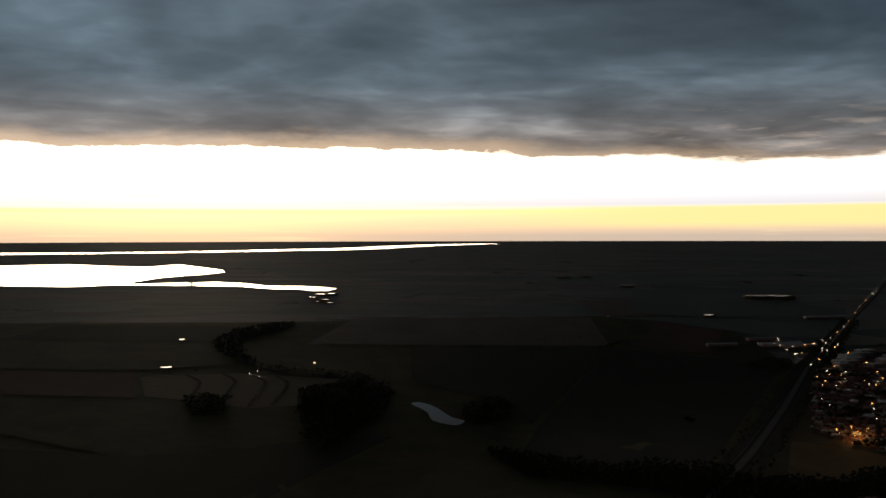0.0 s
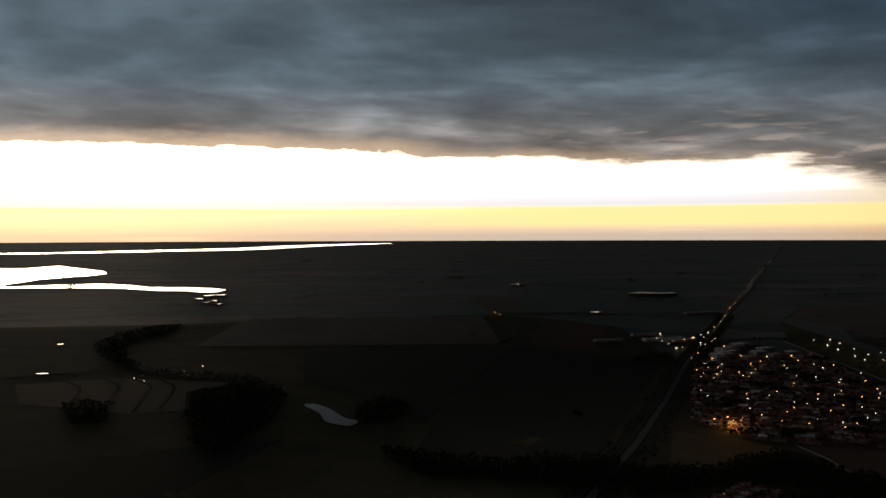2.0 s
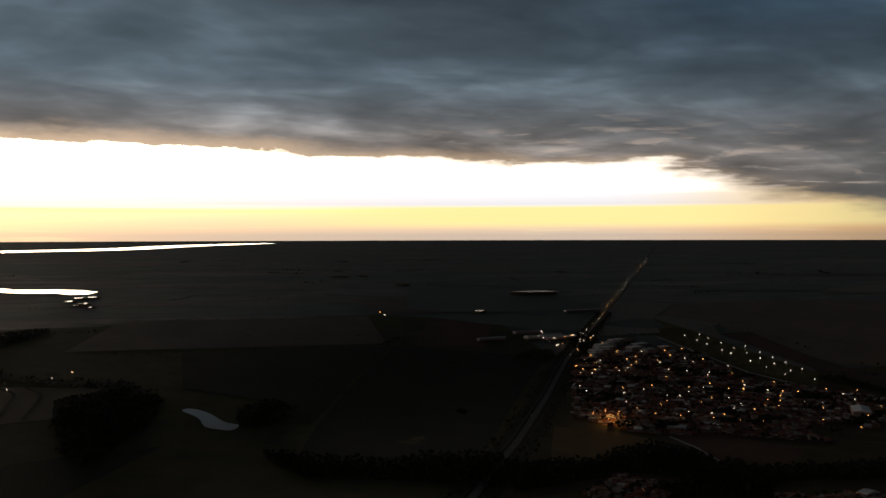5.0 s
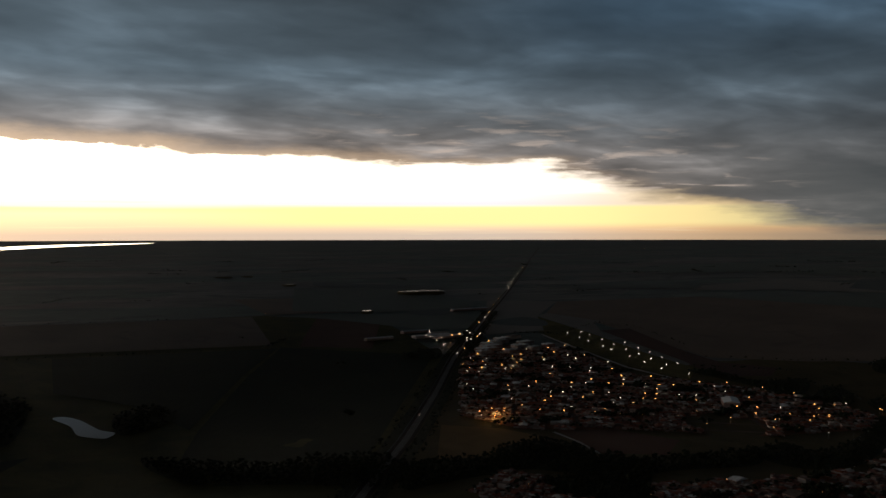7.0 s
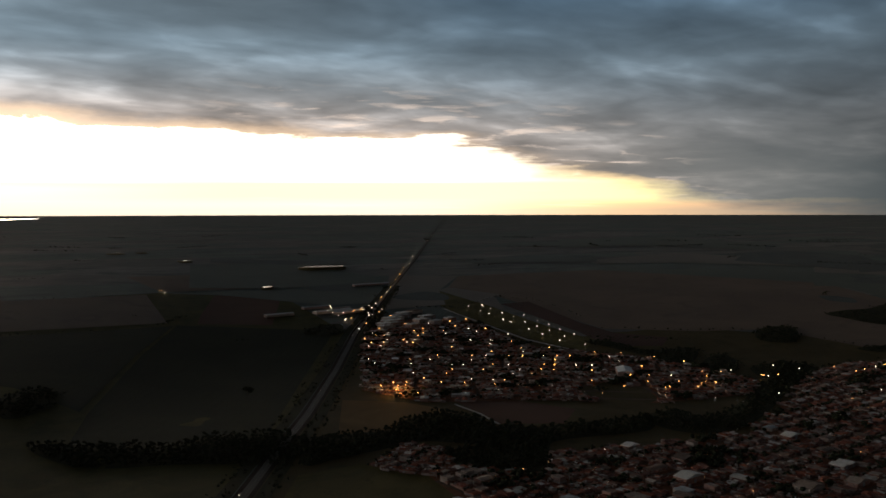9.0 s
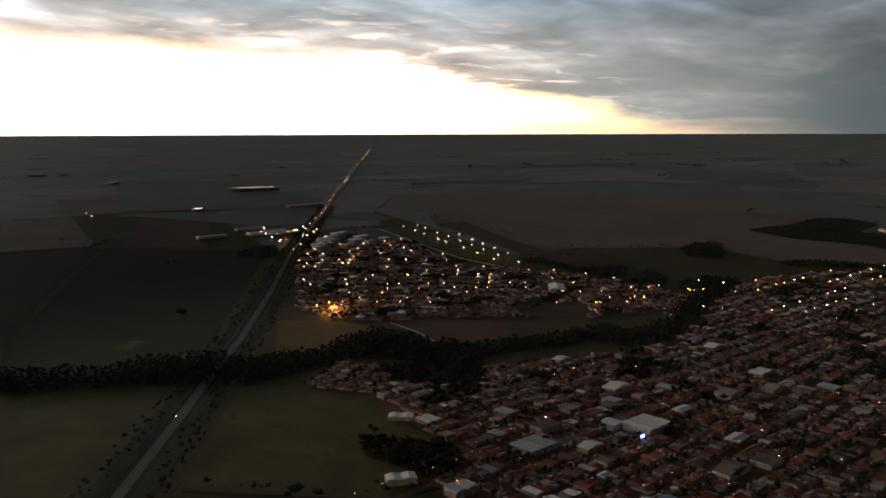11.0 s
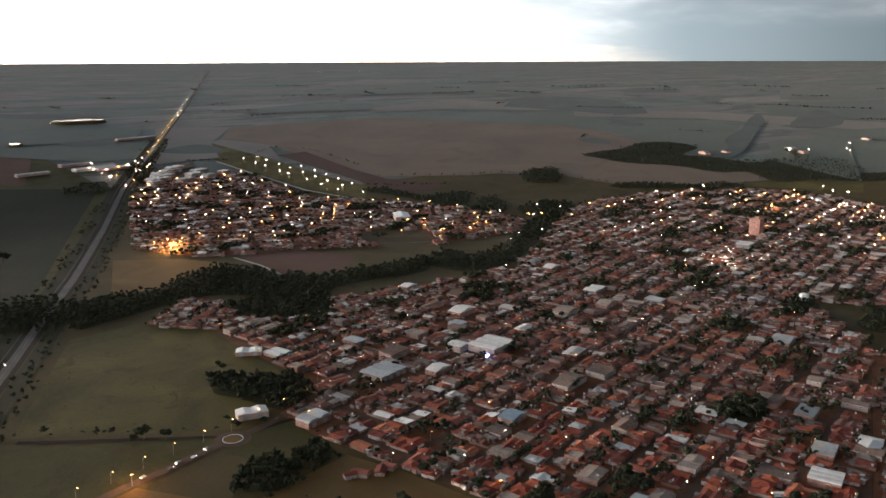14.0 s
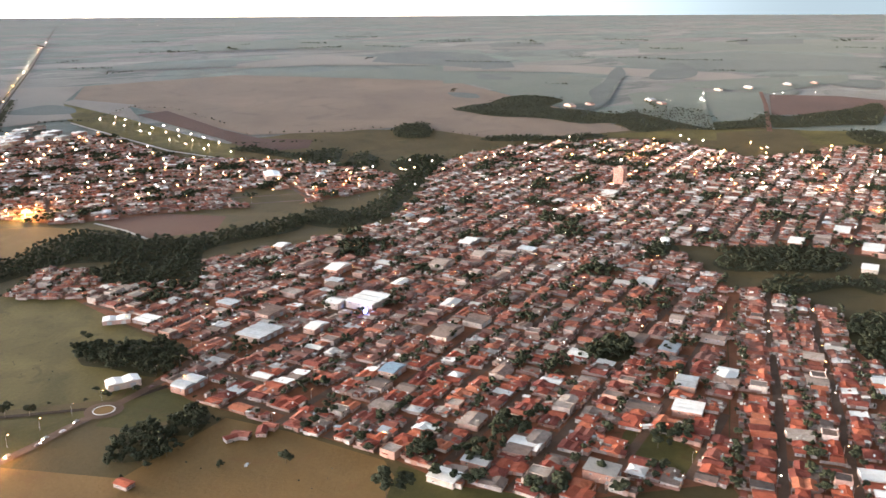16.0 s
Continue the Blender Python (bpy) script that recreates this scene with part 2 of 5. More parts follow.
def countryside():
    """Patchwork of far pastures, cane and ploughed soil, in plan kilometres, with distance haze put into its cool
    greyish colours.
    """
    m, n, b = surface("countryside", 0.68, 0.34)
    # grazing sheen stands in for haze over the distance
    b.inputs["Sheen Weight"].default_value, b.inputs["Sheen Roughness"].default_value = 0.05, 0.4
    uv = n.add("ShaderNodeUVMap")
    uv.uv_map = "plan"
    p = uv.outputs[0]
    sway = n.add("ShaderNodeTexNoise", {"Scale": 1.3, "Detail": 3.0})
    n.put(sway.inputs["Vector"], p)
    off = n.add("ShaderNodeVectorMath")
    off.operation = "MULTIPLY_ADD"
    n.put(off.inputs[0], sway.outputs[1])
    off.inputs[1].default_value = (0.35, 0.35, 0)
    n.put(off.inputs[2], p)
    v = n.add("ShaderNodeTexVoronoi", {"Scale": 1.0, "Randomness": 0.85})
    v.distance = "CHEBYCHEV"
    n.put(v.inputs["Vector"], n.mapping(off.outputs[0], rot=(0, 0, radians(28)), scale=(0.95, 2.1, 1)))
    pick = n.add("ShaderNodeSeparateColor", {0: v.outputs["Color"]}).outputs
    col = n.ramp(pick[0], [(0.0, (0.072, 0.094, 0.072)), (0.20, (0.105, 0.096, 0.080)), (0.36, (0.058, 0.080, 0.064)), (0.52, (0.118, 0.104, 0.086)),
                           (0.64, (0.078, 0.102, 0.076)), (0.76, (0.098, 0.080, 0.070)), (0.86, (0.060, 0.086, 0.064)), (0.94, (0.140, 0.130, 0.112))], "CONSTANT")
    tone = n.noise(p, 4.0, 6, 0.65, 0.4)
    col = n.mix(0.8, col, n.mix(1.0, col, n.ramp(tone, [(0.3, grey(0.5)), (0.7, grey(1.4))]), "MULTIPLY"))
    wood = n.band(n.noise(n.mapping(p, rot=(0, 0, radians(40)), scale=(0.6, 1.9, 1)), 1.9, 7, 0.62, 0.9), 0.55, 0.60)
    col = n.mix(n.math("MULTIPLY", wood, 0.9), col, (0.032, 0.042, 0.030))
    rows = n.add("ShaderNodeTexVoronoi", {"Scale": 1.0, "Randomness": 0.9})
    rows.feature = "DISTANCE_TO_EDGE"
    n.put(rows.inputs["Vector"], n.mapping(off.outputs[0], rot=(0, 0, radians(-12)), scale=(0.9, 1.5, 1)))
    hedge_line = n.math("MULTIPLY", n.band(rows.outputs["Distance"], 0.03, 0.012), n.band(n.noise(p, 2.3, 4, 0.6), 0.46, 0.56))
    col = n.mix(n.math("MULTIPLY", hedge_line, 0.85), col, (0.034, 0.044, 0.030))
    n.put(b.inputs["Base Color"], col)
    relief(n, b, n.noise(p, 60.0, 5, 0.7), 0.7, 1.5)
    return m


TILE_REDS = [(0.0, (0.34, 0.088, 0.057)), (0.18, (0.433, 0.12, 0.072)), (0.36, (0.216, 0.065, 0.051)), (0.52, (0.505, 0.149, 0.086)), (0.64, (0.371, 0.134, 0.098)), (0.78, (0.273, 0.083, 0.063)), (0.9, (0.536, 0.193, 0.114))]
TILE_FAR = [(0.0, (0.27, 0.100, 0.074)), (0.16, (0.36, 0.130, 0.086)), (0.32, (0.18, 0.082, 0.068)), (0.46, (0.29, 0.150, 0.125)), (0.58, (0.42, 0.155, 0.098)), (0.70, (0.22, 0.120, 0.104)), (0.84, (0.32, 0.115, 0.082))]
PLASTER = [(0.0, (0.50, 0.33, 0.28)), (0.2, (0.58, 0.47, 0.41)), (0.4, (0.42, 0.23, 0.18)), (0.55, (0.52, 0.31, 0.25)), (0.7, (0.38, 0.29, 0.26)), (0.85, (0.64, 0.52, 0.46))]
CEMENT = [(0.0, (0.25, 0.19, 0.165)), (0.25, (0.34, 0.275, 0.245)), (0.5, (0.17, 0.13, 0.115)), (0.7, (0.44, 0.37, 0.33)), (0.88, (0.29, 0.20, 0.165))]
MAT = {
    "country": countryside(),
    "pasture": field_material("pasture", (0.074, 0.066, 0.024), (0.155, 0.126, 0.046), 0.014, stain=(0.060, 0.056, 0.022)),
    "pasture_green": field_material("green_pasture", (0.054, 0.052, 0.019), (0.105, 0.094, 0.033), 0.018, stain=(0.085, 0.062, 0.026)),
    "dull_grass": field_material("dull_grass", (0.076, 0.060, 0.027), (0.120, 0.090, 0.042), 0.012, stain=(0.060, 0.056, 0.024)),
    "cane": field_material("cane_field", (0.030, 0.033, 0.016), (0.046, 0.046, 0.023), 0.006, rows=(34, 16, 0.10)),
    "stubble": field_material("stubble_field", (0.144, 0.099, 0.072), (0.206, 0.144, 0.103), 0.004, stain=(0.123, 0.086, 0.065), sheen=0.03, spec=0.2),
    "contour": field_material("terraced_field", (0.27, 0.205, 0.135), (0.34, 0.265, 0.175), 0.006, stain=(0.22, 0.17, 0.11)),
    "ploughed": field_material("ploughed_soil", (0.085, 0.046, 0.038), (0.125, 0.066, 0.05), 0.006, rows=(60, 9, 0.25), sheen=0.02),
    "red_soil": field_material("red_soil", (0.102, 0.048, 0.033), (0.143, 0.068, 0.044), 0.008, sheen=0.02),
    "brown_grass": field_material("dry_grass", (0.153, 0.095, 0.038), (0.225, 0.140, 0.057), 0.013, stain=(0.189, 0.104, 0.045)),
    # far crops: haze greyed and cooled into the base colours, plus a little sheen
    "far_green": field_material("hazy_cane", (0.051, 0.063, 0.048), (0.075, 0.087, 0.066), 0.004, rough=0.68, sheen=0.04, spec=0.34),
    "hazy_pasture": field_material("hazy_pasture", (0.060, 0.075, 0.051), (0.093, 0.108, 0.075), 0.004, stain=(0.096, 0.087, 0.060), rough=0.68, sheen=0.04, spec=0.34),
    "far_tan": field_material("hazy_stubble", (0.136, 0.112, 0.090), (0.180, 0.149, 0.121), 0.004, rough=0.68, sheen=0.04, spec=0.34),
    "hazy_scrub": field_material("hazy_scrub", (0.032, 0.041, 0.032), (0.059, 0.070, 0.055), 0.012, rough=0.68, sheen=0.04, spec=0.34),
    "town_soil": field_material("town_ground", (0.16, 0.068, 0.040), (0.26, 0.115, 0.066), 0.05, stain=(0.085, 0.068, 0.032)),
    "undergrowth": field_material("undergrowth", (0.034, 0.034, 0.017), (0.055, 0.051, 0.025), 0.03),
    "verge": field_material("road_verge", (0.029, 0.020, 0.012), (0.044, 0.030, 0.020), 0.03),
    "asphalt": field_material("asphalt", (0.10, 0.068, 0.052), (0.15, 0.10, 0.074), 0.05, rough=0.75),
    "highway": field_material("worn_asphalt", (0.115, 0.105, 0.098), (0.165, 0.15, 0.14), 0.03, rough=0.7),
    "concrete": varied("pale_concrete", [(0.0, (0.40, 0.37, 0.34)), (1.0, (0.52, 0.48, 0.44))], 0.8),
    "tile": varied("clay_roof_tiles", TILE_REDS, 0.85, 0.12, per="object", grain=1.2, wear=0.5, bump=0.5),
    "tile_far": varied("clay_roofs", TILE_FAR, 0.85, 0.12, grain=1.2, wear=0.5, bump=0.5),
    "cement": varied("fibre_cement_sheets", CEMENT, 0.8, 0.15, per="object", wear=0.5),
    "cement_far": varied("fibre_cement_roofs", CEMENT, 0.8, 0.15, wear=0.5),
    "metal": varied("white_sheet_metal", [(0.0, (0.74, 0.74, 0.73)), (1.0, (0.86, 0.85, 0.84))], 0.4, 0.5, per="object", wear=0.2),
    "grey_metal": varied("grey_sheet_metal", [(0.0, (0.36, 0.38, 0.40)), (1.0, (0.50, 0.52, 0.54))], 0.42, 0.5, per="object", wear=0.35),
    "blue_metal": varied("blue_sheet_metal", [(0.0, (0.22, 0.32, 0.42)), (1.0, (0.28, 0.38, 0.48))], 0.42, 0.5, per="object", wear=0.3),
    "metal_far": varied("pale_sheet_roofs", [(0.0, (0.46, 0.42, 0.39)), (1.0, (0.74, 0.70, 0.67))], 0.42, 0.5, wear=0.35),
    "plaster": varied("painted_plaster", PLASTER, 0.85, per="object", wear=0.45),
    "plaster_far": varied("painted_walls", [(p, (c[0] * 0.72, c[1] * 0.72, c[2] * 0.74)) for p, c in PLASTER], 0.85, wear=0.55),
    "rose": varied("rose_render", [(0.0, (0.50, 0.25, 0.20)), (1.0, (0.56, 0.29, 0.23))], 0.85, wear=0.3),
    "pane": varied("dark_window_glass", [(0.0, (0.02, 0.025, 0.03)), (1.0, (0.04, 0.045, 0.05))], 0.12, 0.5, per="object", wear=0.0, bump=0.0),
    "wood": varied("painted_door", [(0.0, (0.13, 0.07, 0.04)), (1.0, (0.28, 0.24, 0.2))], 0.6, per="object", wear=0.2),
    "leaf": varied("foliage", [(0.0, (0.032, 0.036, 0.024)), (0.5, (0.038, 0.043, 0.027)), (1.0, (0.048, 0.052, 0.031))], 0.95, 0.04, wear=0.3, grain=1.5, bump=0.6),
    "bark": varied("bark", [(0.0, (0.09, 0.065, 0.045)), (1.0, (0.13, 0.10, 0.075))], 0.9, wear=0.3),
    "steel": varied("galvanised_steel", [(0.0, grey(0.30)), (1.0, grey(0.38))], 0.5, 0.5, 0.6, wear=0.2),
    "paint": varied("car_paint", [(0.0, (0.55, 0.55, 0.55)), (0.5, (0.12, 0.12, 0.13)), (1.0, (0.3, 0.05, 0.04))], 0.3, 0.5, per="object", wear=0.1, bump=0.0),
    "rubber": varied("tyre_rubber", [(0.0, grey(0.02)), (1.0, grey(0.03))], 0.85),
    "amber": lit("amber_lamp", (1.0, 0.42, 0.11), 4.6),
    "white": lit("white_lamp", (1.0, 0.80, 0.58), 3.4),
    "blue": lit("blue_lamp", (0.12, 0.2, 1.0), 4.0),
    "beam": lit("headlamp", (1.0, 0.85, 0.62), 4.5),
}


def water_material():
    m, n, b = surface("open_water", 0.2, 0.5)
    p = place(n)
    n.put(b.inputs["Base Color"], n.ramp(n.noise(p, 0.004, 4, 0.6), [(0.4, (0.012, 0.014, 0.014)), (0.6, (0.022, 0.024, 0.022))]))
    n.put(b.inputs["Roughness"], n.ramp(n.noise(p, 0.01, 5, 0.6, 1.0), [(0.35, grey(0.03)), (0.7, grey(0.06))]))
    level = n.add("ShaderNodeCombineXYZ", {2: 1.0})          # normal forced upright on the tilted sheet, to mirror the low bright sky
    n.put(b.inputs["Normal"], level.outputs[0])
    b.inputs["IOR"].default_value = 1.33
    return m


def pond_material():
    m, n, b = surface("still_water", 0.08, 0.5)
    n.put(b.inputs["Base Color"], n.ramp(n.noise(place(n), 0.06, 4, 0.6), [(0.4, (0.03, 0.032, 0.028)), (0.6, (0.05, 0.05, 0.042))]))
    b.inputs["IOR"].default_value = 1.33
    return m


MAT["water"], MAT["pond"] = water_material(), pond_material()

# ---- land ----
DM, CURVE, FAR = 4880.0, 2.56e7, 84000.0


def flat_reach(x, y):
    """How far from the camera the land stays level: further towards the town than towards the lake."""
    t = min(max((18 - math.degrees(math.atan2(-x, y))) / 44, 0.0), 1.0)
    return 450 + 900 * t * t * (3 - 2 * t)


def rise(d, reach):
    """Height given to the land at a distance to fit the camera's view: level, a soft bend, then a long even slope."""
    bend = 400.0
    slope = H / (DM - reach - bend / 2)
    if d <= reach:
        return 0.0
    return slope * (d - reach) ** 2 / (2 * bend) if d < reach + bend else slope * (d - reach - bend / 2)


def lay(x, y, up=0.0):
    """Plan metres to the built land: far land is drawn towards the camera and raised along its sight lines, so that the
    horizon comes within reach. Also the local scale.
    """
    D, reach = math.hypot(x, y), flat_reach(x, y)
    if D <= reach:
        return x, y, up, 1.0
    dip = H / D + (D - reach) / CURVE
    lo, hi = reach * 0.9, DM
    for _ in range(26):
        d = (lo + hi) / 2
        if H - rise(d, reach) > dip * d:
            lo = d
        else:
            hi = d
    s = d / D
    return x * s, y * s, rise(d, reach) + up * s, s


def over_slope(x, y, up):
    """How much thicker a layer lies on the sloping land."""
    t = min(max((math.hypot(x, y) - flat_reach(x, y)) / 80, 0.0), 1.0)
    return t * (0.5 + 2.0 * up)


def stand(x, y):
    """The built place and scale of a thing that stands on the town's ground."""
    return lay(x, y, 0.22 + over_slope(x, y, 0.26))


D0 = 1500.0


def mesh_of(name, verts, faces, mats, indices=None, smooth=False):
    me = bpy.data.meshes.new(name)
    me.from_pydata([tuple(v) for v in verts], [], [tuple(f) for f in faces])
    for m in mats if isinstance(mats, (list, tuple)) else [mats]:
        me.materials.append(m)
    if indices is not None:
        me.polygons.foreach_set("material_index", indices)
    if smooth:
        me.polygons.foreach_set("use_smooth", [True] * len(me.polygons))
    me.update()
    return me


def ground_sheet():
    seg = 320
    radii = [0.0] + [D0 * k / 30 for k in range(1, 31)]
    radii += [D0 * (FAR / D0) ** (k / 95) for k in range(1, 96)]
    verts, plan, faces = [(0, 0, 0)], [(0, 0)], []
    for r in radii[1:]:
        for k in range(seg):
            a = 2 * math.pi * k / seg
            x, y = r * math.cos(a), r * math.sin(a)
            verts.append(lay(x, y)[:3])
            plan.append((x / 1000, y / 1000))
    for k in range(seg):
        faces.append((0, 1 + k, 1 + (k + 1) % seg))
    for i in range(len(radii) - 2):
        o = 1 + i * seg
        for k in range(seg):
            k2 = (k + 1) % seg
            faces.append((o + k, o + seg + k, o + seg + k2, o + k2))
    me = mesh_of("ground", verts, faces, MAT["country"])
    uv = me.uv_layers.new(name="plan")
    for loop in me.loops:
        uv.data[loop.index].uv = plan[loop.vertex_index]
    tagged(new("ground", me), "patchwork of dark farmland reaching to the horizon", "ground", kind="structure")


ground_sheet()


def smooth_line(corners, steps=4, closed=True):
    """Catmull-Rom through the corners."""
    n = len(corners)
    out = []
    for i in range(n if closed else n - 1):
        p = [Vector(corners[j % n] if closed else corners[min(max(j, 0), n - 1)]) for j in (i - 1, i, i + 1, i + 2)]
        for k in range(steps):
            t = k / steps
            out.append(0.5 * ((2 * p[1]) + (p[2] - p[0]) * t + (2 * p[0] - 5 * p[1] + 4 * p[2] - p[3]) * t * t + (3 * p[1] - p[0] - 3 * p[2] + p[3]) * t ** 3))
    if not closed:
        out.append(Vector(corners[-1]))
    return [(v.x, v.y) for v in out]


def patch(name, corners, mat, up, label, category, soft=False):
    """A piece of land cover laid over the sheet."""
    pts = smooth_line(corners) if soft else corners
    bm = bmesh.new()
    face = bm.faces.new([bm.verts.new((x, y, 0)) for x, y in pts])
    far = max(math.hypot(*p) - flat_reach(*p) for p in pts) > -20
    bmesh.ops.triangulate(bm, faces=[face])
    if far:
        for _ in range(9):
            long = []
            for e in bm.edges:
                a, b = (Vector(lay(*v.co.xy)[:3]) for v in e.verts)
                if (a - b).length > (60 if math.hypot(a.x, a.y) < 2300 else 110):
                    long.append(e)
            if not long:
                break
            bmesh.ops.subdivide_edges(bm, edges=long, cuts=1)
            bmesh.ops.triangulate(bm, faces=[f for f in bm.faces if len(f.verts) > 3])
    for v in bm.verts:
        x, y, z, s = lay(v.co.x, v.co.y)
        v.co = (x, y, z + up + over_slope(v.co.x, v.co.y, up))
    bmesh.ops.recalc_face_normals(bm, faces=bm.faces)
    for f in bm.faces:
        if f.normal.z < 0:
            f.normal_flip()
    me = bpy.data.meshes.new(name)
    bm.to_mesh(me)
    bm.free()
    me.materials.append(MAT[mat])
    return tagged(new(name, me), label, category, kind="structure")


def ribbon(name, line, width, mat, up, label, category, step=40.0):
    """A road along a line."""
    pts = []
    for (x0, y0), (x1, y1) in zip(line, line[1:]):
        k = max(1, int(math.hypot(x1 - x0, y1 - y0) / (step * max(1, math.hypot(x0, y0) / D0))))
        pts += [(x0 + (x1 - x0) * i / k, y0 + (y1 - y0) * i / k) for i in range(k)]
    pts.append(line[-1])
    verts, faces = [], []
    for i, p in enumerate(pts):
        a, b = pts[max(i - 1, 0)], pts[min(i + 1, len(pts) - 1)]
        d = (Vector(b) - Vector(a)).normalized()
        for side in (-0.5, 0.5):
            px, py = p[0] - d.y * width * side, p[1] + d.x * width * side
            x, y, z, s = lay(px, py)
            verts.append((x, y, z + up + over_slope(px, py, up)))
        if i:
            o = 2 * i
            faces.append((o - 2, o - 1, o + 1, o))
    faces = [f[::-1] for f in faces]
    me = mesh_of(name, verts, faces, MAT[mat])
    if me.polygons and me.polygons[0].normal.z < 0:
        me.flip_normals()
    return tagged(new(name, me), label, category, kind="structure")


def inside(p, poly):
    x, y = p
    hit = False
    j = len(poly) - 1
    for i in range(len(poly)):
        (xi, yi), (xj, yj) = poly[i], poly[j]
        if (yi > y) != (yj > y) and x < (xj - xi) * (y - yi) / (yj - yi) + xi:
            hit = not hit
        j = i
    return hit

# ---- plan of the land, in metres ----
FIELDS = [
    ("grassland", [(-150, 100), (430, -80), (1200, -80), (2150, 150), (2050, 900), (1650, 1150), (1450, 1500), (1150, 1480), (1040, 1850), (760, 1780), (560, 1390), (300, 935), (150, 690)], "dull_grass", "dull brown grassland round the town"),
    ("field", [(-600, 1690), (-418, 1736), (-201, 1660), (-229, 1547), (-245, 1402), (-315, 1383), (-435, 1448), (-521, 1488)], "contour", "pale terraced field with dark curved contour banks"),
    ("field", [(-1100, 1800), (-631, 1749), (-537, 1474), (-900, 1520)], "ploughed", "dark red ploughed field"),
    ("field", [(140, 1250), (286, 1700), (433, 2097), (726, 1825), (509, 1399), (300, 985), (100, 1090)], "cane", "dark green cane field beside the highway"),
    ("field", [(529, 2271), (689, 2769), (852, 2593), (632, 1990), (480, 2094)], "red_soil", "bare red soil field"),
    ("field", [(298, 850), (369, 856), (420, 814), (416, 760), (405, 690), (400, 620), (372, 570), (310, 549), (181, 651)], "pasture", "worn green pasture between highway and town"),
    ("field", [(158, 645), (300, 540), (218, 520), (80, 490), (60, 560)], "pasture_green", "dark grass beside the access road"),
    ("field", [(251, 444), (343, 458), (356, 408), (366, 332), (350, 306), (300, 240), (200, 300), (210, 400)], "brown_grass", "dry brown field at the town's edge"),
    ("field", [(1774, 3084), (2492, 3074), (2783, 2106), (2204, 1294), (1866, 881), (1667, 960), (1564, 1090), (1609, 1357), (1438, 1420), (1282, 1554), (1471, 2318), (1462, 2616)], "stubble", "wide pale stubble field on a slope"),
    ("field", [(1355, 2107), (1463, 2120), (1302, 1668), (1259, 1487), (1313, 1375), (1225, 1300), (1127, 1348), (1198, 1535), (1279, 1829)], "ploughed", "purple-brown ploughed strip"),
    ("field", [(1395, 2563), (1299, 2078), (1197, 1670), (1156, 1439), (1034, 1308), (1048, 1522), (1071, 1766), (1177, 2144)], "pasture", "grassy building land with street lamps"),
    ("field", [(1216, 1523), (1438, 1420), (1560, 1120), (1300, 1180), (1153, 1418)], "dull_grass", "brown grazing land on the slope"),
    ("field", [(473, 1158), (546, 1100), (579, 1028), (445, 961), (391, 971)], "brown_grass", "brown field beside the stream wood"),
    ("field", [(612, 1070), (693, 1029), (735, 948), (672, 891), (599, 930)], "red_soil", "reddish bare plot beside the lane"),
    ("field", [(329, 553), (347, 529), (347, 498), (317, 486), (293, 497), (281, 519)], "pasture_green", "bright grass plot beside the roundabout"),
    ("field", [(491, 229), (521, 224), (508, 214), (499, 187), (489, 165), (464, 165), (461, 220)], "pasture_green", "grass square among the houses"),
    ("field", [(2869, 1132), (2995, 954), (2228, 690), (2158, 788)], "hazy_pasture", "dull brown field beyond the wood"),
    ("field", [(2910, 898), (2997, 710), (2933, 551), (2535, 473), (2359, 717)], "ploughed", "red-brown field beyond the wood"),
    ("field", [(1700, 960), (1990, 740), (2180, 400), (2000, 330), (1860, 500), (1800, 735)], "pasture", "grazing land between town and wood"),
    ("field", [(-500, 1380), (-260, 1380), (-200, 1130), (-420, 1080), (-700, 1250)], "pasture_green", "dark pasture below the terraced field"),
    ("field", [(-80, 2100), (420, 2080), (275, 1700), (130, 1260), (60, 1480), (-60, 1640)], "cane", "broad dark cane field"),
    ("field", [(-300, 2900), (500, 2900), (420, 2150), (-350, 2200)], "stubble", "brown stubble field"),
]
